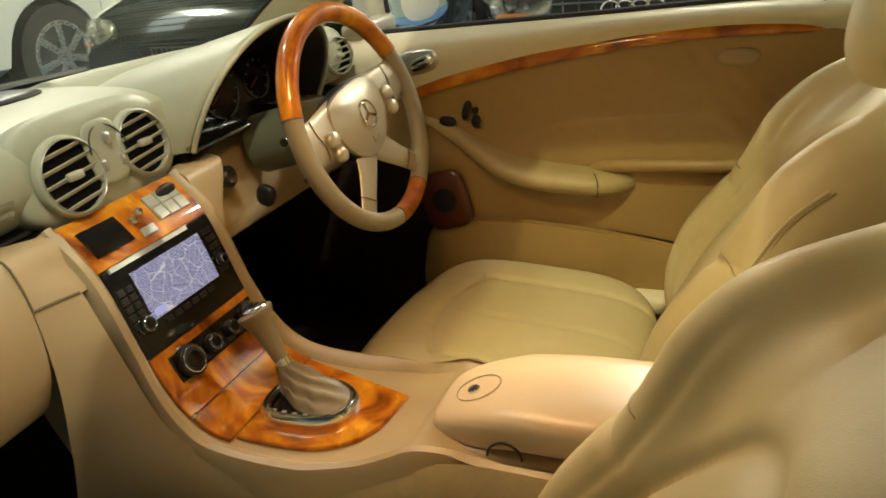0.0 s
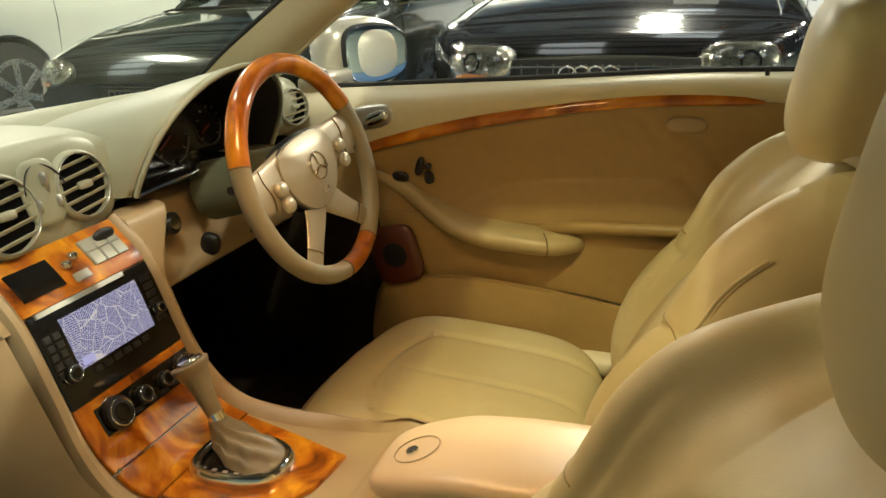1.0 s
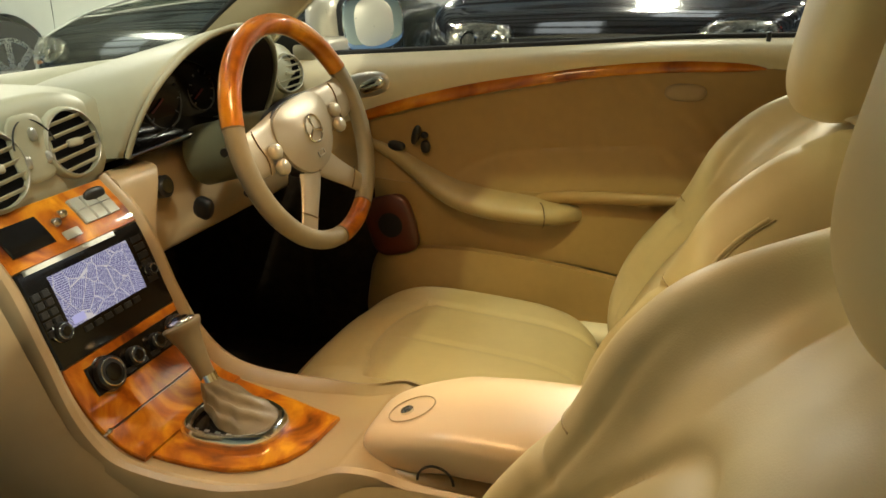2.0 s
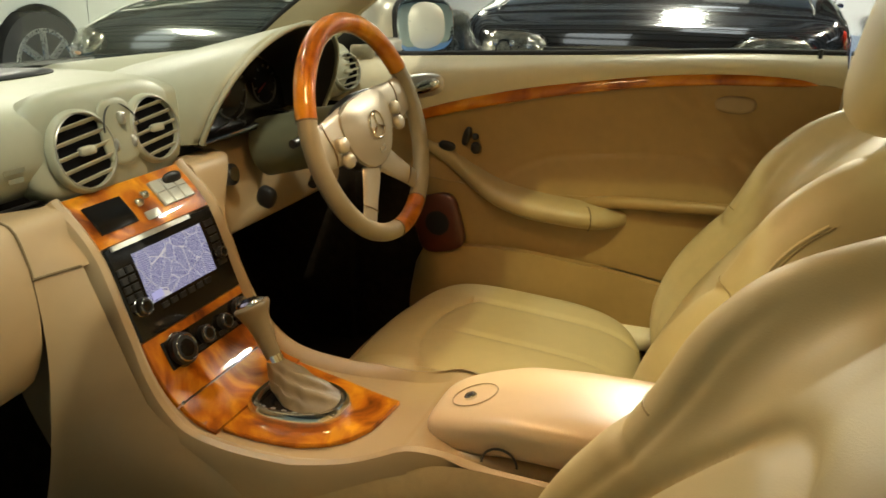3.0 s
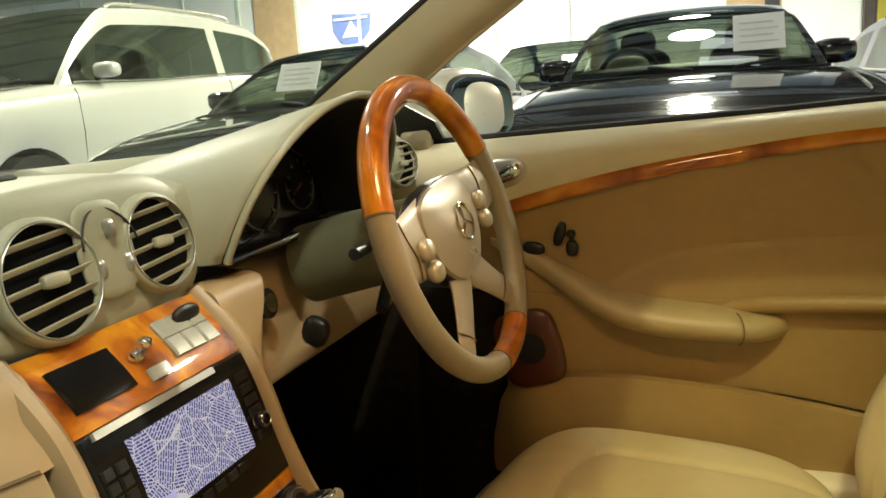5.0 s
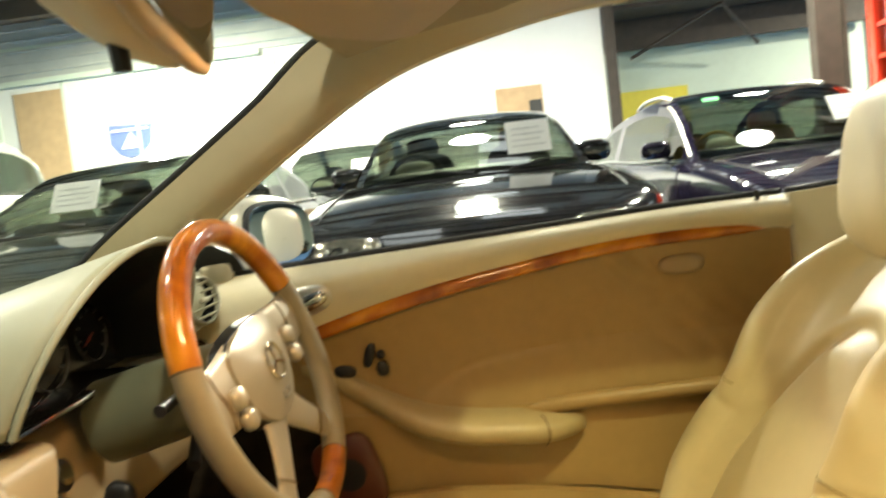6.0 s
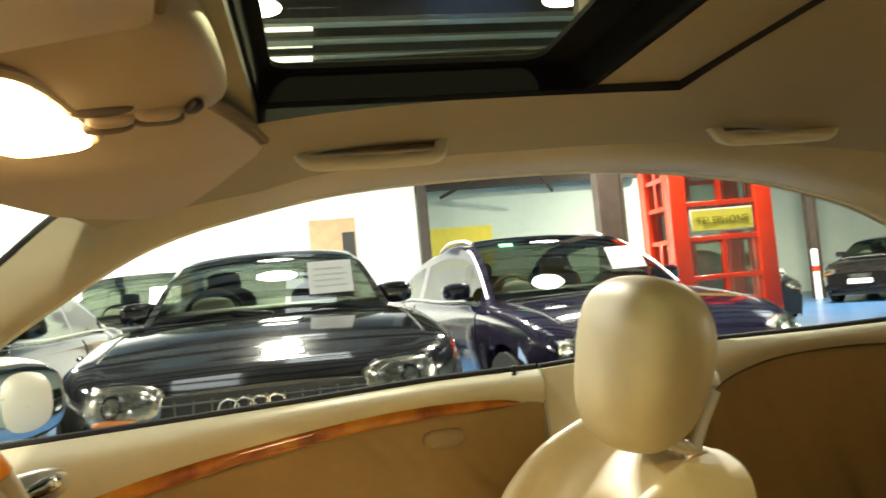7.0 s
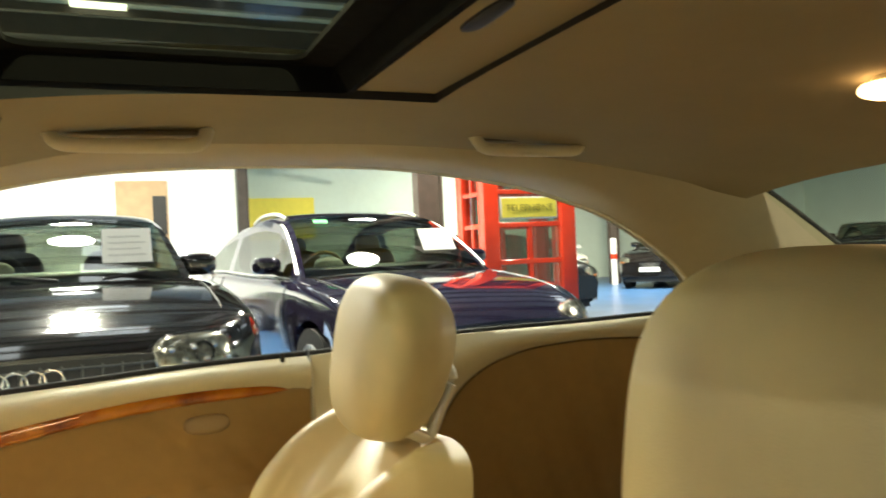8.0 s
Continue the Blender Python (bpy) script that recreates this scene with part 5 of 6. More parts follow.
shell = own("coupe_body", (0.4, 0, 0.2), "champagne silver outer body of the coupe", "car body")
for side in (1, -1):
    def flank(x):
        return side * (0.855 - 0.10 * max(0, (-1.35 - x) / 0.6) ** 2 - 0.09 * max(0, (x - 2.0) / 0.65) ** 2)

    part("front_wing", grid([[(x, flank(x) - side * 0.03 * f**3, arch(x, -1.15) + (0.66 + 0.20 * min(1, (x + 1.95) / 1.2) - arch(x, -1.15)) * f) for f in np.linspace(0, 1, 10)] for x in np.linspace(-1.95, -0.40, 50)]), SILVER_PAINT, shell)
    part("wing_top", grid([[(x, side * 0.69 + (flank(x) - side * 0.03 - side * 0.69) * f, 0.66 + 0.20 * min(1, (x + 1.95) / 1.2) - 0.01 * f) for f in np.linspace(0, 1, 5)] for x in np.linspace(-1.90, -0.40, 30)]), SILVER_PAINT, shell)
    part("rear_wing", grid([[(x, flank(x) - side * 0.04 * f**3, arch(x, 1.56) + (0.92 - 0.03 * max(0, x - 1.9) - arch(x, 1.56)) * f) for f in np.linspace(0, 1, 10)] for x in np.linspace(0.90, 2.65, 56)]), SILVER_PAINT, shell)
    part("rear_shoulder", grid([[(x, side * (0.70 - 0.08 * min(1, (x - 0.9) / 0.8)) + (flank(x) - side * 0.04 - side * (0.70 - 0.08 * min(1, (x - 0.9) / 0.8))) * f, 0.93 - 0.01 * f - 0.03 * max(0, x - 1.9)) for f in np.linspace(0, 1, 5)] for x in np.linspace(0.90, 2.65, 30)]), SILVER_PAINT, shell)
    for ax in (-1.15, 1.56):
        wh = part("wheel", disc((ax, side * 0.845, 0.318), (0, side, 0), 0.318, 0.20, 40, 0.215, 0.03), TYRE, shell, "black tyre")
        part("rim", disc((ax, side * 0.835, 0.318), (0, side, 0), 0.22, 0.16, 32, 0.19, 0.01), ALLOY, wh)
        for k in range(7):
            a = 2 * math.pi * k / 7
            part("spoke", tube([(ax + 0.03 * math.cos(a), side * 0.828, 0.318 + 0.03 * math.sin(a)), (ax + 0.20 * math.cos(a), side * 0.822, 0.318 + 0.20 * math.sin(a))], 0.018, 8), ALLOY, wh)
        part("hub", disc((ax, side * 0.838, 0.318), (0, side, 0), 0.055, 0.10, 20), ALLOY, wh)
part("boot_lid", grid([[(2.00 + 0.66 * f, y, 0.955 - 0.05 * f * f - 0.03 * (y / 0.6) ** 2) for y in np.linspace(-0.62, 0.62, 13)] for f in np.linspace(0, 1, 10)]), SILVER_PAINT, shell)
for nm, x0, d in (("front_bumper", -1.95, -1), ("rear_bumper", 2.65, 1)):
    part(nm, grid([[(x0 + d * (0.13 * (1 - (y / 0.78) ** 2) * math.sin(math.pi * (0.25 + 0.5 * f)) + 0.01), y, 0.20 + (0.46 if d < 0 else 0.69) * f) for f in np.linspace(0, 1, 10)] for y in np.linspace(-0.77, 0.77, 25)]), SILVER_PAINT, shell)
part("nose", grid([[(-1.96 + 0.22 * f, y, 0.655 + 0.03 * f) for f in (0, 0.5, 1)] for y in np.linspace(-0.72, 0.72, 13)]), SILVER_PAINT, shell)
for side in (-1, 1):
    part("sill_skin", slab((-0.80, min(side * 0.80, side * 0.85), 0.18), (1.22, max(side * 0.80, side * 0.85), 0.30), 0.015, 2), SILVER_PAINT, shell)
backlight = own("rear_window", (1.75, 0, 1.1), "clear rear window", "rear window", kind="structure")
bg = part("glass", grid([[(1.60 + 0.38 * f + 0.03 * (1 - (y / 0.52) ** 2), y, 1.234 - 0.27 * f) for y in np.linspace(-0.515, 0.515, 12)] for f in np.linspace(0, 1, 8)]), CLEAR, backlight)
bg.visible_shadow = False

# sun visors, overhead console, inside mirror, lamps
VISOR = material("pinkish_beige_visor", (0.43, 0.335, 0.215), 0.6, vary=0.04, scale=5, fine=0.1, fine_scale=700)
for side in (1, -1):
    vis = own("sun_visor", (0.22, side * 0.36, 1.27), "beige sun visor folded up against the headliner", "sun visor", "sun visors")
    c = [(0.318, 0.095), (0.338, 0.18), (0.354, 0.262), (0.357, 0.284), (0.345, 0.306), (0.295, 0.392), (0.243, 0.452), (0.215, 0.458), (0.170, 0.425), (0.115, 0.33), (0.085, 0.20), (0.110, 0.105), (0.20, 0.095)]
    cs = spline(c + [c[0]], 96)[:-1]
    zc = lambda x, y: roof_z(max(x, 0.12), y) - 0.022
    bm = bmesh.new()
    a = [bm.verts.new((x, side * y, zc(x, y) - 0.004)) for x, y in cs]
    b = [bm.verts.new((0.22 + (x - 0.22) * 0.94, side * (0.34 + (y - 0.34) * 0.94), zc(x, y) - 0.013)) for x, y in cs]
    d = [bm.verts.new((x, side * y, zc(x, y) + 0.010)) for x, y in cs]
    for i in range(len(a)):
        j = (i + 1) % len(a)
        bm.faces.new((a[i], b[i], b[j], a[j]))
        bm.faces.new((d[i], a[i], a[j], d[j]))
    bm.faces.new(b)
    part("flap", bm, VISOR, vis)
    # Dark bar laid in for the shadow along the visor edge.
    part("hinge_shadow", tube([(x + 0.004, side * y, zc(x, y) + 0.004) for x, y in spline(c[:4], 12)], 0.005, 8), STITCH_AND_SHADE, vis)
over = own("overhead_console", (0.2, 0, 1.27), "beige overhead console with a lit reading lamp and switches", "overhead console")


def over_shape(x, y, z):
    f = (x + 0.12) / 0.24
    return x, y * (1.0 - 0.15 * abs(f - 0.4)), z + 0.010 * (abs(y) / 0.12) ** 3


part("housing", soft((0.122, 0.122, 0.030), (0.5, 0.55), (64, 18), over_shape, pose(0.225, 0.0, 1.273, 0, -5, 0)), TRIM_LOW, over)
part("lamp_lens", soft((0.036, 0.095, 0.010), (0.45, 0.55), (44, 12), None, pose(0.203, 0.006, 1.2425, 0, -5, 0)), LAMP_ON, over, "lit warm lamp lens")
part("lens_frame", tube([(0.203 + 0.041 * math.copysign(abs(math.cos(t)) ** 0.5, math.cos(t)), 0.006 + 0.101 * math.copysign(abs(math.sin(t)) ** 0.5, math.sin(t)), 1.2475) for t in np.linspace(0, 2 * math.pi, 48, endpoint=False)], 0.004, 8, True), TRIM_LOW, over)
# Dark brown ovals put the shade of the finger recesses into colour.
for ty, tx, hx, hy, tn in ((0.052, 0.254, 0.020, 0.011, 10), (0.050, 0.292, 0.020, 0.009, 14), (0.004, 0.262, 0.022, 0.006, 8)):
    part("finger_recess", soft((hx, hy, 0.006), (0.7, 0.7), (24, 10), None, pose(tx, ty, 1.2465 + 0.1 * (tx - 0.25), 0, -5, tn)), material("shaded_brown_recess", (0.10, 0.065, 0.035), 0.5), over)
for ty, tx, tn in ((0.030, 0.262, 10), (0.030, 0.296, 14)):
    part("rocker", soft((0.017, 0.010, 0.007), (0.6, 0.7), (20, 10), None, pose(tx, ty, 1.2460 + 0.1 * (tx - 0.25), 0, -5, tn)), TRIM_LOW, over)
part("map_switch", soft((0.005, 0.012, 0.005), (0.6, 0.7), (18, 10), None, pose(0.322, 0.028, 1.2525, 0, -5, 30)), BLACK, over)
im = own("inside_mirror", (0.09, -0.06, 1.17), "beige framed inside rear view mirror", "rear view mirror")
IM = pose(0.128, -0.085, 1.175, 0, 8, 12)
part("shell", soft((0.034, 0.125, 0.041), (0.62, 0.6), (48, 18), lambda x, y, z: (x, y * (1 + 0.12 * x / 0.034), z * (1 + 0.22 * x / 0.034)), IM @ pose(-0.030, 0, 0)), PILLAR, im)
part("bezel", soft((0.007, 0.130, 0.045), (0.5, 0.4), (48, 14), None, IM @ pose(0.003, 0, 0)), TRIM_LOW, im, "tan mirror rim")
part("mirror_glass", soft((0.003, 0.119, 0.035), (0.4, 0.3), (48, 8), None, IM @ pose(0.0085, 0, 0)), DIM_MIRROR, im)
part("dimming_lever", tube([IM @ Vector((-0.030, 0.0, -0.036)), IM @ Vector((-0.026, 0.002, -0.056))], 0.006, 8), BLACK, im)
part("stem", tube([(0.075, -0.05, 1.20), (0.07, -0.03, 1.24), (0.09, 0.0, 1.270)], 0.012, 12), BLACK, im)
rl = own("rear_roof_lamp", (1.22, -0.06, 1.27), "small lit roof lamp above the rear seat", "roof lamp")
part("base", soft((0.036, 0.045, 0.011), (0.5, 0.6), (24, 10), None, pose(1.262, -0.070, roof_z(1.262, -0.070) - 0.006, 0, 7, 0)), TRIM, rl)
part("lens", soft((0.022, 0.026, 0.009), (0.7, 0.7), (20, 10), None, pose(1.242, -0.042, roof_z(1.242, -0.042) - 0.014, 0, 7, 0)), LAMP_SMALL, rl, "lit warm lens")

# ---- the hall ----
ground = own("ground", (0, 0, 0), "blue painted showroom floor", "floor", kind="structure")
part("floor_sheet", slab((-18.2, -10.2, -0.1), (26.2, 24, 0.0)), FLOOR_BLUE, ground, smooth=False)


def wall(name, lo, hi, mat, label):
    w = own(name, ((lo[0] + hi[0]) / 2, (lo[1] + hi[1]) / 2, 0), label, "wall", kind="structure")
    part("wall_face", slab(lo, hi), mat, w, smooth=False)
    return w


wall("wall_north", (-18, 15.0, 0), (2.66, 15.25, 5.4), WALL, "bright white painted showroom wall")
wall("wall_return", (2.46, 15.25, 0), (2.66, 18.0, 5.4), WALL_PALE, "pale return wall beside the opening")
wall("wall_middle", (2.66, 18.0, 0), (9.0, 18.2, 5.4), WALL_PALE, "pale green wall of the next bay")
wall("wall_north_far", (9.0, 22.0, 0), (26, 22.25, 5.4), WALL_PALE, "pale green far showroom wall")
wall("wall_west", (-18.2, -10, 0), (-18, 15.25, 5.4), WALL, "white painted end wall")
wall("wall_east", (26, -10, 0), (26.2, 22.25, 5.4), WALL_PALE, "pale green end wall")
wall("wall_south", (-18, -10.2, 0), (26, -10, 5.4), WALL_PALE, "pale wall behind the coupe")
roof_hall = own("ceiling", (4, 5, 5.4), "dark corrugated hall roof with skylight sheets", "ceiling", kind="structure")
part("deck", slab((-18.2, -10.2, 5.4), (26.2, 24, 5.55)), CEILING, roof_hall, smooth=False)
for k in range(8):
    part("beam", slab((-18, -8 + k * 3.6, 5.05), (26, -7.8 + k * 3.6, 5.4)), STEEL, roof_hall, smooth=False)
bm = bmesh.new()
for k in range(40):
    slab((-18, -9.4 + k * 0.8, 5.26), (26, -9.28 + k * 0.8, 5.40), bm=bm)
part("purlins", bm, STEEL, roof_hall, smooth=False)
for sx, sy, sl in ((-1.2, 1.6, 2.6), (-1.2, -3.0, 2.6), (3.2, -2.0, 2.6), (0.2, 5.2, 2.6), (-7, 3.0, 2.6), (8.0, 6.0, 2.6), (4.0, 2.2, 2.6), (-0.1, 11.3, 0.3), (-0.1, 12.2, 0.85), (-0.1, 13.75, 0.75)):
    part("skylight_sheet", slab((sx, sy, 5.36), (sx + 0.85, sy + sl, 5.395)), SKYLIGHT, roof_hall, smooth=False)
# Every lamp gets a fixture, the added fill lamps too.
for lx, ly, lz, power in LAMPS:
    cl = own("ceiling_and_fill_light", (lx, ly, lz), "lit round lamp in the set of hall and fill lamps", "ceiling light", "hall lights")
    part("housing", tube([(lx, ly, lz + 0.22), (lx, ly, lz + 0.14), (lx, ly, lz + 0.10), (lx, ly, lz)], lambda f: 0.06 + 0.27 * f, 28), STEEL, cl)
    part("diffuser", disc((lx, ly, lz - 0.02), (0, 0, -1), 0.31, 0.016, 32), TUBE, cl, smooth=False)
    part("hanger", tube([(lx, ly, lz + 0.22), (lx, ly, 5.4)], 0.01, 6), STEEL, cl)


def post(x, y, w, mat, label):
    c = own("steel_column", (x, y, 0), label, "column", "hall columns", "structure")
    part("web", slab((x - w / 2, y - 0.02, 0), (x + w / 2, y + 0.02, 5.4)), mat, c, smooth=False)
    for s in (-1, 1):
        part("flange", slab((x + s * w / 2 - 0.012, y - 0.09, 0), (x + s * w / 2 + 0.012, y + 0.09, 5.4)), mat, c, smooth=False)


post(3.96, 8.0, 0.30, STEEL, "brown steel column between the bays")
post(2.78, 14.9, 0.18, STEEL, "dark steel column at the end of the white wall")
post(13.6, 17.7, 0.25, STEEL, "brown steel column in the far bay")
board = own("plywood_board", (0.9, 14.97, 1.0), "orange plywood board with a small dark opening on the wall", "board")
part("sheet", slab((0.45, 14.955, 0.7), (1.38, 14.985, 2.74)), PLY, board, smooth=False)
part("dark_opening", slab((1.10, 14.945, 1.7), (1.35, 14.958, 2.45)), BLACK, board, smooth=False)
board2 = own("plywood_board", (-9.0, 14.97, 0.0), "orange plywood board leaning on the white wall", "board")
part("sheet", slab((-9.55, 14.955, 0.0), (-8.5, 14.985, 3.9)), PLY, board2, smooth=False)
sign = own("wall_sign", (-7.14, 14.98, 2.7), "blue and white shield shaped sign on the white wall", "sign")
part("panel", plate([(-7.61, 14.97, 3.02), (-6.67, 14.97, 2.96), (-6.74, 14.97, 2.60), (-6.95, 14.97, 2.38), (-7.2, 14.97, 2.31), (-7.44, 14.97, 2.40), (-7.60, 14.97, 2.63)], (0, -1, 0), 0.02), SIGN_BLUE, sign, smooth=False)
part("white_figure", plate([(-7.38, 14.945, 2.50), (-7.15, 14.945, 2.84), (-6.92, 14.945, 2.50)], (0, -1, 0), 0.01), WALL, sign, smooth=False)
part("white_band", slab((-7.55, 14.94, 2.86), (-6.76, 14.95, 2.91)), WALL, sign, smooth=False)
ledge = own("wall_ledge", (-10, 14.9, 3.9), "white cladding ledge along the showroom wall", "ledge", kind="structure")
part("rail", slab((-18, 14.88, 4.05), (-4.2, 15.0, 4.16), 0.01), WALL_PALE, ledge)
part("rail_upper", slab((-18, 14.93, 4.75), (2.4, 15.0, 4.85), 0.01), WALL_PALE, ledge)
CLAD = material("grey_white_cladding", (0.46, 0.49, 0.48), 0.6, vary=0.1, scale=1.5)
part("upper_cladding", slab((-18, 14.94, 4.16), (2.4, 14.99, 5.4)), CLAD, ledge, smooth=False)
for k in range(5):
    part("cladding_rib", slab((-18, 14.90, 4.28 + k * 0.22), (2.4, 14.94, 4.33 + k * 0.22), 0.008, 1), CLAD, ledge)
for k in range(11):
    part("batten", slab((-17.5 + k * 1.5, 14.96, 0), (-17.43 + k * 1.5, 15.0, 4.05)), WALL_PALE, ledge, smooth=False)
ybox = own("yellow_banner", (4.2, 17.9, 2.0), "yellow banner on the pale wall of the next bay", "banner")
part("cloth", slab((3.35, 17.95, 1.6), (4.95, 17.99, 2.62)), YELLOW, ybox, smooth=False)
truss = own("bay_roof_beam", (6, 17, 3.5), "dark roof beams of the next bay", "beam", kind="structure")
part("eave_beam", slab((2.66, 17.5, 3.52), (9.0, 17.7, 4.2)), STEEL, truss, smooth=False)
part("eave_soffit", slab((2.66, 16.2, 4.2), (9.0, 17.9, 4.3)), STEEL, truss, smooth=False)
part("brace", tube([(3.6, 17.3, 3.3), (5.4, 16.4, 4.1)], 0.04, 8), STEEL, truss)
part("brace", tube([(6.4, 17.3, 3.3), (5.4, 16.4, 4.1)], 0.04, 8), STEEL, truss)


# ---- telephone box ----
def phone_box(x, y, turn):
    b = thing("telephone_box", (x, y, 0), "red telephone box with glazed sides and a yellow sign", "telephone box", turn=turn)
    W, D, H = 1.04, 0.80, 2.55
    for sx in (0, 1):
        for sy in (0, 1):
            part("corner_post", slab((sx * (W - 0.17), sy * (D - 0.17), 0), (sx * (W - 0.17) + 0.17, sy * (D - 0.17) + 0.17, H - 0.25), 0.012), RED_PAINT, b, local=True)
    part("roof", slab((-0.03, -0.03, H - 0.25), (W + 0.03, D + 0.03, H), 0.08, 4), RED_PAINT, b, local=True)
    part("plinth", slab((0.0, 0.0, 0.0), (W, D, 0.16), 0.01), RED_PAINT, b, local=True)
    levels = (0.55, 0.99, 1.37, 1.71, 2.00, 2.30)
    for face in range(4):
        m = (pose(0, 0, 0), pose(0, D, 0, 0, 0, -90), pose(W, D, 0, 0, 0, 180), pose(W, 0, 0, 0, 0, 90))[face]
        w = W if face % 2 == 0 else D
        part("glass", slab((0.15, 0.05, 0.5), (w - 0.15, 0.056, H - 0.3), m=m), BOX_GLASS, b, local=True, smooth=False)
        part("kick_panel", slab((0.15, 0.03, 0.14), (w - 0.15, 0.07, 0.55), 0.006, m=m), RED_PAINT, b, local=True)
        for z in levels:
            part("rail", slab((0.16, 0.02, z - 0.025), (w - 0.16, 0.075, z + 0.025), 0.005, 1, m=m), RED_PAINT, b, local=True)
        for z0, z1 in ((0.55, 0.99), (0.99, 1.37), (1.71, 2.30)):
            part("mullion", slab((w / 2 - 0.025, 0.022, z0), (w / 2 + 0.025, 0.072, z1), 0.005, 1, m=m), RED_PAINT, b, local=True)
        if face == 0:
            s = part("sign_plate", slab((0.20, 0.025, 1.43), (w - 0.20, 0.045, 1.66), 0.004, m=m), PAPER, b, "pale sign panel", local=True)
            part("sign_band", slab((0.21, 0.018, 1.445), (w - 0.21, 0.027, 1.645), m=m), YELLOW, b, "yellow band", local=True, smooth=False)
    cu = bpy.data.curves.new("lettering", "FONT")
    cu.body, cu.size, cu.extrude, cu.align_x = "TELEPHONE", 0.098, 0.002, "CENTER"
    cu.materials.append(INK_YELLOW)
    t = new("lettering", cu)
    t.parent = b
    t.matrix_basis = pose(W / 2, 0.014, 1.512, 90, 0, 0)
    return b


INK_YELLOW = material("olive_lettering", (0.30, 0.24, 0.03), 0.6)
phone_box(3.87, 6.30, -4)


# ---- parked cars: nose at y = 0, tail towards +y ----
PALE_PAD = material("pale_grey_pad", (0.46, 0.44, 0.36), 0.5)
GRILLE = material("dark_chrome_grille", (0.13, 0.13, 0.12), 0.3, 0.7)


def car(name, at, turn, L, W, H, top, axles, paint, label, glass_s, seat_mat, group="parked cars", wheel_r=0.33, low=0.20, grille=None, sheet=None, rails=False, tumble=0.72, eyes=0.375, cabin=0.90, nose=0.22):
    """top: height of the body line by length; axles: their two places; glass_s: screen foot, roof front, roof rear, rear screen foot."""
    c = thing(name, at, label, "car", group, turn=turn)

    def half(s):
        return W / 2 * (1 - nose * max(0, 1 - s / 0.45) ** 2.2 - 0.26 * max(0, (s - L + 0.55) / 0.55) ** 2.2)

    def bottom(s):
        z = low + 0.10 * max(0, 1 - s / 0.5) ** 2
        for a in axles:
            d = abs(s - a) / (wheel_r + 0.055)
            if d < 1:
                z = max(z, wheel_r + (wheel_r + 0.055) * math.sqrt(1 - d * d))
        return z

    st = sorted(set(np.round(np.r_[np.linspace(0, 0.5, 12), np.linspace(0.5, L - 0.4, 60), np.linspace(L - 0.4, L, 10)], 3)))
    rows = []
    for s in st:
        w, zt, zb = half(s), along(top, s), bottom(s)
        h = zt - low
        side = [(0.84 * w, min(zb, zt - 0.2)), (0.965 * w, min(max(zb, low + 0.06), zt - 0.15)), (1.0 * w, min(max(zb, low + 0.62 * h), zt - 0.12)), (0.985 * w, zt - 0.10), (0.955 * w, zt - 0.045), (0.90 * w, zt - 0.014), (0.78 * w, zt), (0.5 * w, zt + 0.012), (0.2 * w, zt + 0.018)]
        rows.append([(-x, s, z) for x, z in side] + [(0, s, zt + 0.02)] + [(x, s, z) for x, z in reversed(side)])
    part("body", grid(rows, caps=True), paint, c, local=True)
    part("underbody", slab((-W * 0.40, 0.25, 0.16), (W * 0.40, L - 0.25, 0.45)), BLACK, c, local=True)
    # greenhouse
    s0, s1, s2, s3 = glass_s
    K = 33
    ss = np.r_[np.linspace(s0, s1, 12), np.linspace(s1, s2, 16)[1:], np.linspace(s2, s3, 10)[1:]]

    def roof_at(s):
        zb = along(top, s)
        if s < s1:
            f = (s - s0) / (s1 - s0)
            return zb + (H - 0.05 - zb) * (1 - (1 - f) ** 1.3)
        if s > s2:
            f = (s3 - s) / (s3 - s2)
            return zb + (H - 0.05 - zb) * math.sin(max(0, f) * math.pi / 2) ** 0.9
        return H - 0.05 + 0.05 * math.sin(math.pi * (s - s1) / (s2 - s1))

    pts = []
    for s in ss:
        zb, zr, w = along(top, s) - 0.015, roof_at(s), half(s)
        wb, wt = cabin * w, cabin * w - (cabin - tumble) * w * (zr - zb) / (H - zb)
        row = []
        for u in np.linspace(-1, 1, K):
            a = abs(u)
            if a > 0.6:
                f = (1 - a) / 0.4
                x, z = wb + (wt - wb) * f, zb + (zr - 0.03 - zb) * f + 0.0
            else:
                f = a / 0.6
                x, z = wt * f * (0.9 + 0.1 * f), zr - 0.03 * f**3 + 0.012 * (1 - f * f)
            row.append((math.copysign(x, u) if a > 1e-6 else 0.0, s, z))
        pts.append(row)
    bins = {"windscreen": bmesh.new(), "rear_window": bmesh.new(), "roof": bmesh.new()}
    sides = {}
    doors = [s1 + 0.02, s0 + 0.62 * (s3 - s0), s0 + 0.86 * (s3 - s0)]
    for i in range(len(ss) - 1):
        sm = (ss[i] + ss[i + 1]) / 2
        for j in range(K - 1):
            u = -1 + 2 * (j + 0.5) / (K - 1)
            a = abs(u)
            tall = roof_at(sm) - along(top, sm)
            if a < 0.56 and sm < s1 - 0.02:
                key = bins["windscreen"]
            elif a < 0.54 and sm > s2 + 0.04:
                key = bins["rear_window"]
            elif 0.66 < a < 0.97 and tall > 0.14 and sm < s3 - 0.25 and abs(sm - doors[1]) > 0.04:
                k = (u > 0, sm > doors[1])
                key = sides.setdefault(k, bmesh.new())
            else:
                key = bins["roof"]
            key.faces.new([key.verts.new(p) for p in (pts[i][j], pts[i + 1][j], pts[i + 1][j + 1], pts[i][j + 1])])
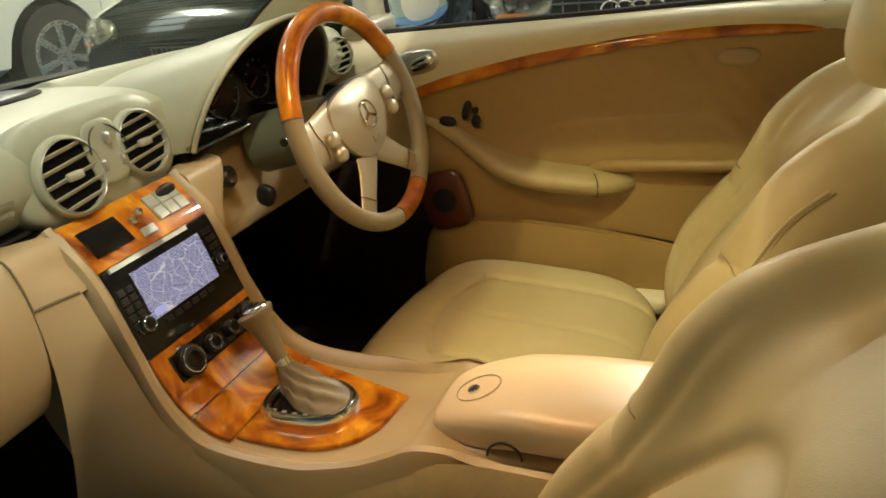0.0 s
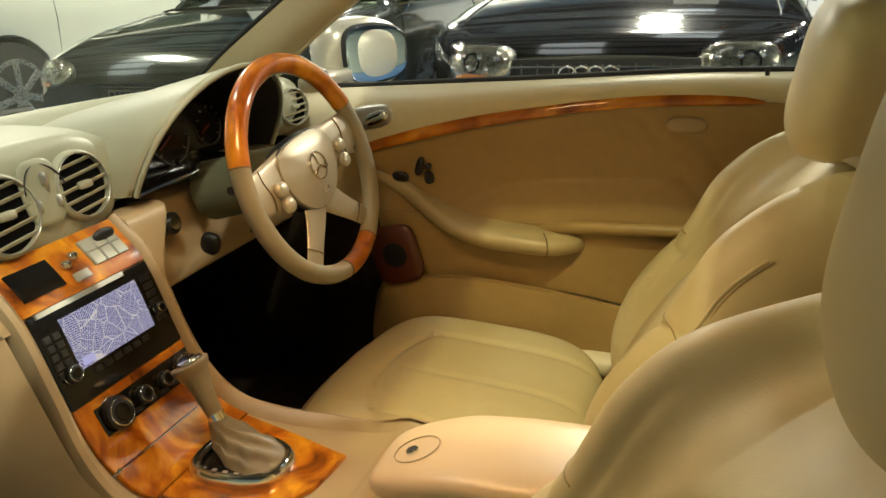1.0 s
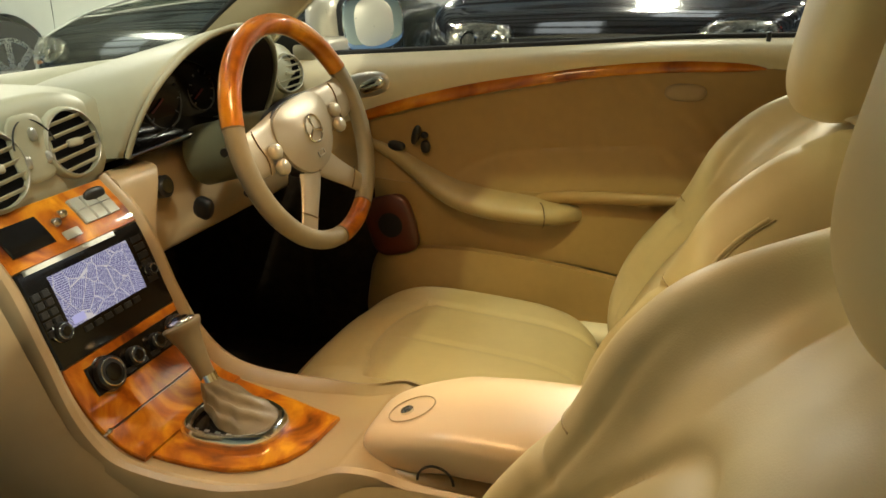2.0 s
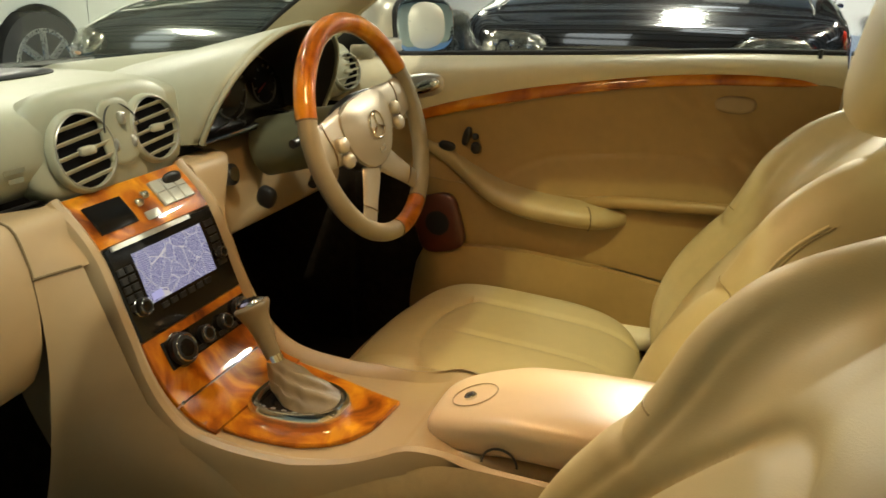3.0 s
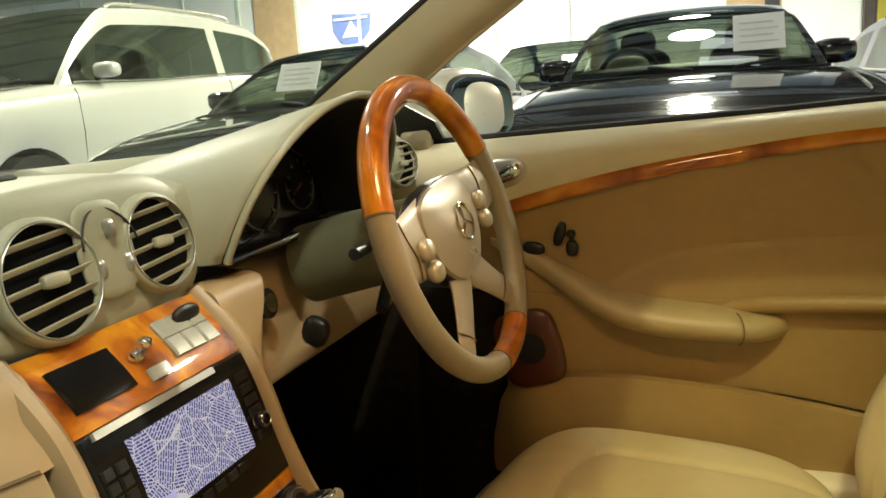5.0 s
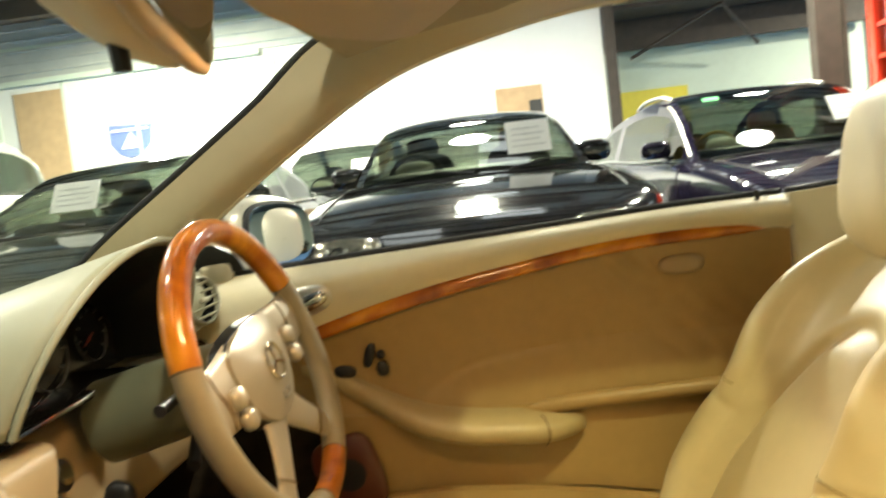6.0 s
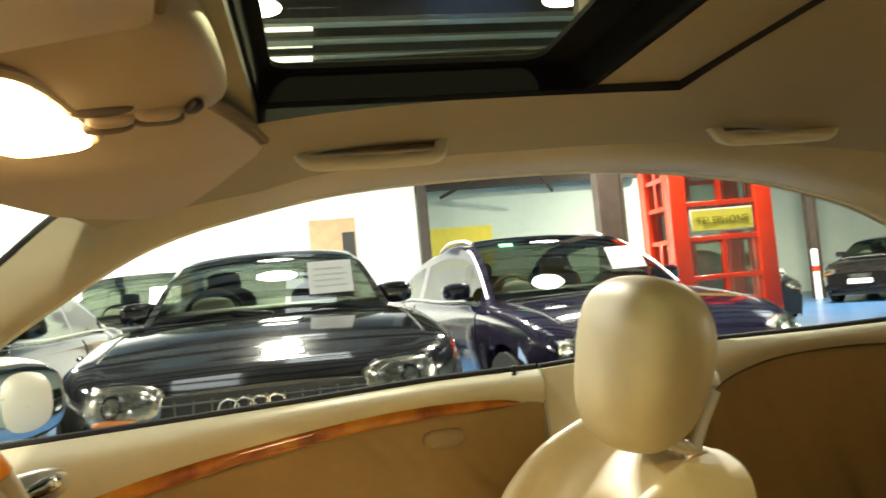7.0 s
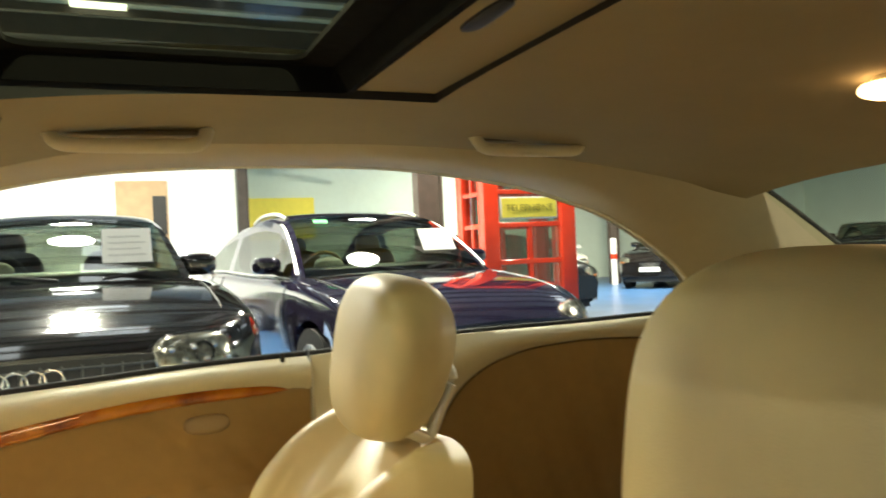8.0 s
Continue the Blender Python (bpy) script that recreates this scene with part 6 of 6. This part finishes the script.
    for nm, bm in bins.items():
        bmesh.ops.remove_doubles(bm, verts=bm.verts, dist=1e-4)
        if bm.faces:
            part(nm, bm, paint if nm == "roof" else CAR_GLASS, c, "dark glass" if nm != "roof" else "", local=True)
        else:
            bm.free()
    for bm in sides.values():
        bmesh.ops.remove_doubles(bm, verts=bm.verts, dist=1e-4)
        part("side_window", bm, CAR_GLASS, c, local=True)
    zs = along(top, s0)
    for sx in (-1, 1):
        # window trim, wheels, mirrors, lamps
        for a in axles:
            wx = sx * (W / 2 - 0.10)
            wh = part("wheel", tube([(wx - 0.10, a, wheel_r), (wx + 0.10, a, wheel_r)], wheel_r, 36), TYRE, c, local=True)
            part("rim", disc((wx + sx * 0.105, a, wheel_r), (sx, 0, 0), wheel_r * 0.70, 0.03, 36, wheel_r * 0.60), ALLOY, wh, local=True)
            part("hub_cap", disc((wx + sx * 0.107, a, wheel_r), (sx, 0, 0), wheel_r * 0.16, 0.03, 20), ALLOY, wh, local=True)
            for k in range(7):
                ang = 2 * math.pi * k / 7
                part("rim_spoke", slab((-0.012, -0.028, 0.04), (0.012, 0.028, wheel_r * 0.63), 0.005, 1, m=pose(wx + sx * 0.098, a, wheel_r) @ Matrix.Rotation(ang, 4, "X")), ALLOY, wh, local=True)
        ms = s0 + 0.42
        mx = sx * (half(ms) * cabin + (0.10 if cabin > 0.85 else 0.06))
        mir = part("side_mirror", soft((0.11, 0.075, 0.065), (0.7, 0.6), (28, 14), None, pose(mx, ms, along(top, ms) + 0.085)), paint, c, local=True)
        part("mirror_foot", tube([(sx * half(ms) * (cabin - 0.03), ms + 0.02, along(top, ms) + 0.01), (mx - sx * 0.03, ms, along(top, ms) + 0.05)], 0.022, 10), BLACK, mir, local=True)
        part("mirror_face", soft((0.095, 0.006, 0.052), (0.7, 0.5), (28, 8), None, pose(mx, ms + 0.070, along(top, ms) + 0.085)), MIRROR, mir, local=True)
        hz = along(top, 0.15) - 0.075
        hx = sx * W * eyes
        hm = pose(hx, 0.125, hz, -24, 0, sx * 32) if eyes > 0.35 else pose(hx, 0.055, hz - 0.035, -14, 0, sx * 24)
        hl = part("headlight", soft((0.165, 0.05, 0.085), (0.6, 0.6), (32, 14), None, hm), REFLECTOR, c, "chrome headlight reflector", local=True)
        part("lens", soft((0.175, 0.068, 0.095), (0.65, 0.6), (32, 14), None, hm), LENS, hl, local=True)
        part("projector", disc(tuple(hm @ Vector((0.02 * sx, -0.052, 0))), tuple(hm.to_3x3() @ Vector((0, -1, 0))), 0.05, 0.03, 24, 0.03), GLOSS_BLACK, hl, local=True)
        part("turn_signal", soft((0.095, 0.014, 0.016), (0.7, 0.7), (18, 10), None, hm @ pose(0, -0.047, -0.062)), AMBER, hl, local=True)
        for k in range(6):
            spot = hm @ Vector((sx * (-0.11 + 0.045 * k), -0.040 - 0.006 * (k % 2), 0.028 - 0.05 * (k % 2)))
            part("lamp_bowl", soft((0.017, 0.017, 0.017), (1, 1), (14, 8), None, pose(*spot)), CHROME, hl, local=True)
        # door shut lines and pull handles on the flanks
        for sd in [s0 + 0.10, doors[1]] + ([s3 - 0.75] if rails else []):
            w, zt = half(sd), along(top, sd)
            h = zt - low
            part("door_gap", tube([(sx * 0.962 * w, sd, max(low + 0.12, bottom(sd) + 0.03)), (sx * 1.001 * w, sd, low + 0.62 * h), (sx * 0.988 * w, sd, zt - 0.10), (sx * 0.958 * w, sd, zt - 0.045)], 0.004, 6), BLACK, c, local=True)
        for sd in [doors[1] - 0.15] + ([s3 - 0.92] if rails else []):
            part("door_handle", soft((0.018, 0.10, 0.020), (0.7, 0.7), (20, 10), None, pose(sx * half(sd) * 0.997, sd, along(top, sd) - 0.17)), paint, c, local=True)
    # seats, dash and wheel seen through the glass
    for sx in (-1, 1):
        part("seat_back", soft((0.23, 0.07, 0.24), (0.5, 0.5), (24, 14), None, pose(sx * W * 0.20, s1 + 0.55, zs - 0.02, -16, 0, 0)), seat_mat, c, local=True)
        part("seat_head", soft((0.12, 0.05, 0.09), (0.6, 0.6), (20, 12), None, pose(sx * W * 0.20, s1 + 0.68, zs + 0.25)), seat_mat, c, local=True)
    part("dash_top", soft((W * 0.38, 0.16, 0.05), (0.4, 0.6), (32, 10), None, pose(0, s0 + 0.42, zs + 0.03)), BLACK, c, local=True)
    part("steering_rim", tube([(-W * 0.20 + 0.18 * math.cos(t), s0 + 0.70 - 0.05 * math.sin(t), zs + 0.02 + 0.17 * math.sin(t)) for t in np.linspace(0, 2 * math.pi, 28, endpoint=False)], 0.014, 8, True), seat_mat, c, local=True)
    part("steering_pad", soft((0.125, 0.050, 0.075), (0.8, 0.8), (24, 12), None, pose(-W * 0.20, s0 + 0.56, zs + 0.075, -20, 0, 0)), PALE_PAD, c, "pale steering wheel pad", local=True)
    for sx in (-1, 1):
        part("wiper", tube([(sx * 0.10 + 0.12, s0 - 0.02, zs + 0.030), (sx * 0.32 + 0.12, s0 + 0.05, zs + 0.060)], 0.010, 6), BLACK, c, local=True)
    part("bonnet_gap", tube([(-half(s0) * 0.82, s0 - 0.14, along(top, s0 - 0.14) + 0.002)] + [(x, s0 - 0.10 - 0.05 * (x / W * 2) ** 2, along(top, s0 - 0.1) + 0.020 - 0.018 * abs(x / W * 2) ** 3) for x in np.linspace(-half(s0) * 0.75, half(s0) * 0.75, 12)], 0.008, 6), BLACK, c, local=True)
    for sx in (-1, 1):
        part("bonnet_seam", tube([(sx * half(s) * 0.80, s, along(top, s) + 0.001) for s in np.linspace(0.35, s0 - 0.15, 14)], 0.004, 6), BLACK, c, local=True)
        part("window_trim", tube([(sx * half(s) * (cabin + 0.005), s, along(top, s) + 0.002) for s in np.linspace(s0 + 0.15, s3 - 0.2, 20)], 0.009, 6), CHROME, c, local=True)
    if grille:
        gw, gz0, gz1 = grille
        g = part("grille", plate([(-gw / 2, -0.012, gz1), (gw / 2, -0.012, gz1), (gw / 2 - 0.08, -0.012, gz0), (-gw / 2 + 0.08, -0.012, gz0)], (0, -1, 0), 0.05), BLACK, c, local=True)
        for k in range(6):
            z = gz0 + (gz1 - gz0) * (k + 0.5) / 6
            part("grille_bar", tube([(-gw / 2 + 0.09, -0.022, z), (gw / 2 - 0.09, -0.022, z)], 0.005, 6), GRILLE, g, local=True)
        for k in range(13):
            x = (k - 6) / 6 * (gw / 2 - 0.09)
            part("grille_bar", tube([(x, -0.020, gz0 + 0.02), (x, -0.020, gz1 - 0.02)], 0.004, 6), GRILLE, g, local=True)
    if sheet:
        px, ps, pw, ph = sheet
        f = (ps - s0) / (s1 - s0)
        z0 = roof_at(ps)
        tilt = 58
        sh = part("price_sheet", slab((-pw / 2, -0.004, 0), (pw / 2, 0.0, ph), m=pose(px, ps, z0 - 0.015, tilt - 90, 0, 0) @ pose(0, -0.03, 0)), PAPER, c, "white price sheet", local=True)
        for k in range(4):
            part("print_line", slab((-pw * 0.38, -0.006, ph * (0.2 + 0.18 * k)), (pw * (0.38 - 0.1 * (k % 2)), -0.0045, ph * (0.24 + 0.18 * k)), m=pose(px, ps, z0 - 0.015, tilt - 90, 0, 0) @ pose(0, -0.03, 0)), material("faint_print", (0.6, 0.6, 0.6), 0.8), sh, local=True, smooth=False)
    if rails:
        for sx in (-1, 1):
            # Silver bar added for the reflection running up the painted pillar.
            part("pillar_trim", tube([pts[i][16 + sx * 10] for i in range(1, 12)], 0.011, 8), SATIN, c, "silver bar for the reflection on the windscreen pillar", local=True)
            part("roof_rail", tube(spline([(sx * W * 0.33, s1 + 0.10, H - 0.055), (sx * W * 0.33, s1 + 0.35, H - 0.005), (sx * W * 0.33, s2 - 0.3, H), (sx * W * 0.33, s2 - 0.05, H - 0.05)], 18), 0.018, 10), SATIN, c, local=True)
    return c


tt = car("sports_coupe", (0.20, 2.45, 0), 1.5, 4.18, 1.72, 1.46, [(0, 0.79), (0.05, 0.83), (0.25, 0.90), (0.6, 0.97), (1.25, 1.035), (2.0, 1.02), (3.2, 1.00), (3.9, 0.96), (4.18, 0.80)], (0.82, 3.28), PAINT_BLACK, "black sports coupe parked nose first with a price sheet", (1.22, 2.02, 2.75, 3.85), DARKSEAT, grille=(0.98, 0.42, 0.795), sheet=(0.35, 1.40, 0.25, 0.22), eyes=0.305, cabin=0.785, tumble=0.64, nose=0.34)
for k in range(4):
    part("nose_ring", disc(tuple(Vector((-0.140 + k * 0.058, -0.036, 0.730))), (0, -1, 0.15), 0.043, 0.012, 28, 0.033), CHROME, tt, "chrome ring", local=True)
suv = car("blue_hatchback", (2.62, 3.62, 0), 7, 4.6, 1.84, 1.51, [(0, 0.66), (0.10, 0.72), (0.4, 0.85), (0.9, 0.94), (1.35, 0.98), (2.4, 1.00), (3.8, 1.03), (4.4, 0.98), (4.6, 0.80)], (0.85, 3.62), PAINT_BLUE, "dark midnight blue hatchback with tan seats and a price sheet", (1.30, 2.05, 3.1, 4.35), TAN, grille=(0.5, 0.45, 0.66), sheet=(0.45, 1.50, 0.30, 0.21), rails=True)
part("permit", slab((-0.06, -0.004, 0), (0.06, 0.0, 0.05), m=pose(-0.42, 1.86, 1.40, -55, 0, 0)), GREEN_PERMIT, suv, "small green permit", local=True, smooth=False)
car("saloon_car", (-2.15, 2.50, 0), 0, 4.6, 1.80, 1.46, [(0, 0.66), (0.10, 0.74), (0.4, 0.86), (0.9, 0.95), (1.35, 1.00), (2.4, 1.01), (3.8, 1.02), (4.4, 0.98), (4.6, 0.80)], (0.85, 3.55), PAINT_GREEN, "dark green grey saloon with a price sheet in the screen", (1.32, 2.1, 3.0, 4.0), DARKSEAT, grille=(0.6, 0.42, 0.66), sheet=(-0.15, 1.50, 0.30, 0.21))
car("off_roader", (-5.40, 2.75, 0), 0, 5.0, 1.95, 2.05, [(0, 0.95), (0.12, 1.08), (0.5, 1.22), (1.0, 1.28), (1.5, 1.33), (2.4, 1.36), (4.4, 1.42), (4.9, 1.38), (5.0, 1.2)], (1.05, 3.95), PAINT_WHITE, "pale silver white off-roader with roof rails", (1.45, 2.2, 4.2, 4.95), DARKSEAT, wheel_r=0.40, low=0.35, rails=True, grille=(0.8, 0.6, 0.92), tumble=0.76)
car("hatchback", (-1.55, 7.2, 0), 0, 4.3, 1.75, 1.66, [(0, 0.72), (0.10, 0.80), (0.4, 0.93), (0.9, 1.04), (1.35, 1.09), (2.4, 1.10), (3.8, 1.10), (4.3, 0.9)], (0.8, 3.4), PAINT_BLACK, "dark hatchback in the second row with a price sheet", (1.25, 1.95, 3.3, 4.1), DARKSEAT, sheet=(0.30, 1.40, 0.34, 0.24), grille=(0.6, 0.45, 0.68))
for px, py, tr, pt in ((6.65, 9.4, 3, PAINT_BLACK), (12.4, 14.6, -55, PAINT_BLACK), (11.6, 17.4, -20, PAINT_WHITE), (17.5, 12.5, -50, PAINT_BLACK), (19.0, 4.0, 80, PAINT_GREEN)):
    saloon = car("parked_saloon", (px, py, 0), tr, 4.5, 1.78, 1.44, [(0, 0.66), (0.10, 0.74), (0.4, 0.86), (0.9, 0.95), (1.35, 1.00), (2.4, 1.01), (3.8, 1.02), (4.3, 0.98), (4.5, 0.80)], (0.85, 3.5), pt, "silver white saloon parked in the far bay" if pt == PAINT_WHITE else "dark saloon parked in the far bay", (1.32, 2.1, 3.0, 4.0), DARKSEAT, grille=(0.5, 0.42, 0.64))
    part("number_plate", slab((-0.26, -0.035, 0.42), (0.26, -0.022, 0.53), 0.004, 1), PAPER, saloon, "white plate with a dark bar", local=True)
    part("plate_bar", slab((-0.20, -0.038, 0.455), (0.20, -0.0355, 0.495)), INK, saloon, local=True, smooth=False)
# Added post that stands for the white and red part of the column.
bollard = own("bollard", (13.3, 17.3, 0), "white post with a red band for the far column's painted part", "bollard")
part("post", tube([(13.3, 17.3, 0), (13.3, 17.3, 1.25)], 0.09, 16), PAPER, bollard)
part("band", tube([(13.3, 17.3, 0.72), (13.3, 17.3, 0.86)], 0.094, 16), RED_PAINT, bollard, "red band")
part("cap", soft((0.09, 0.09, 0.06), (1, 0.8), (16, 8), None, pose(13.3, 17.3, 1.25)), PAPER, bollard)
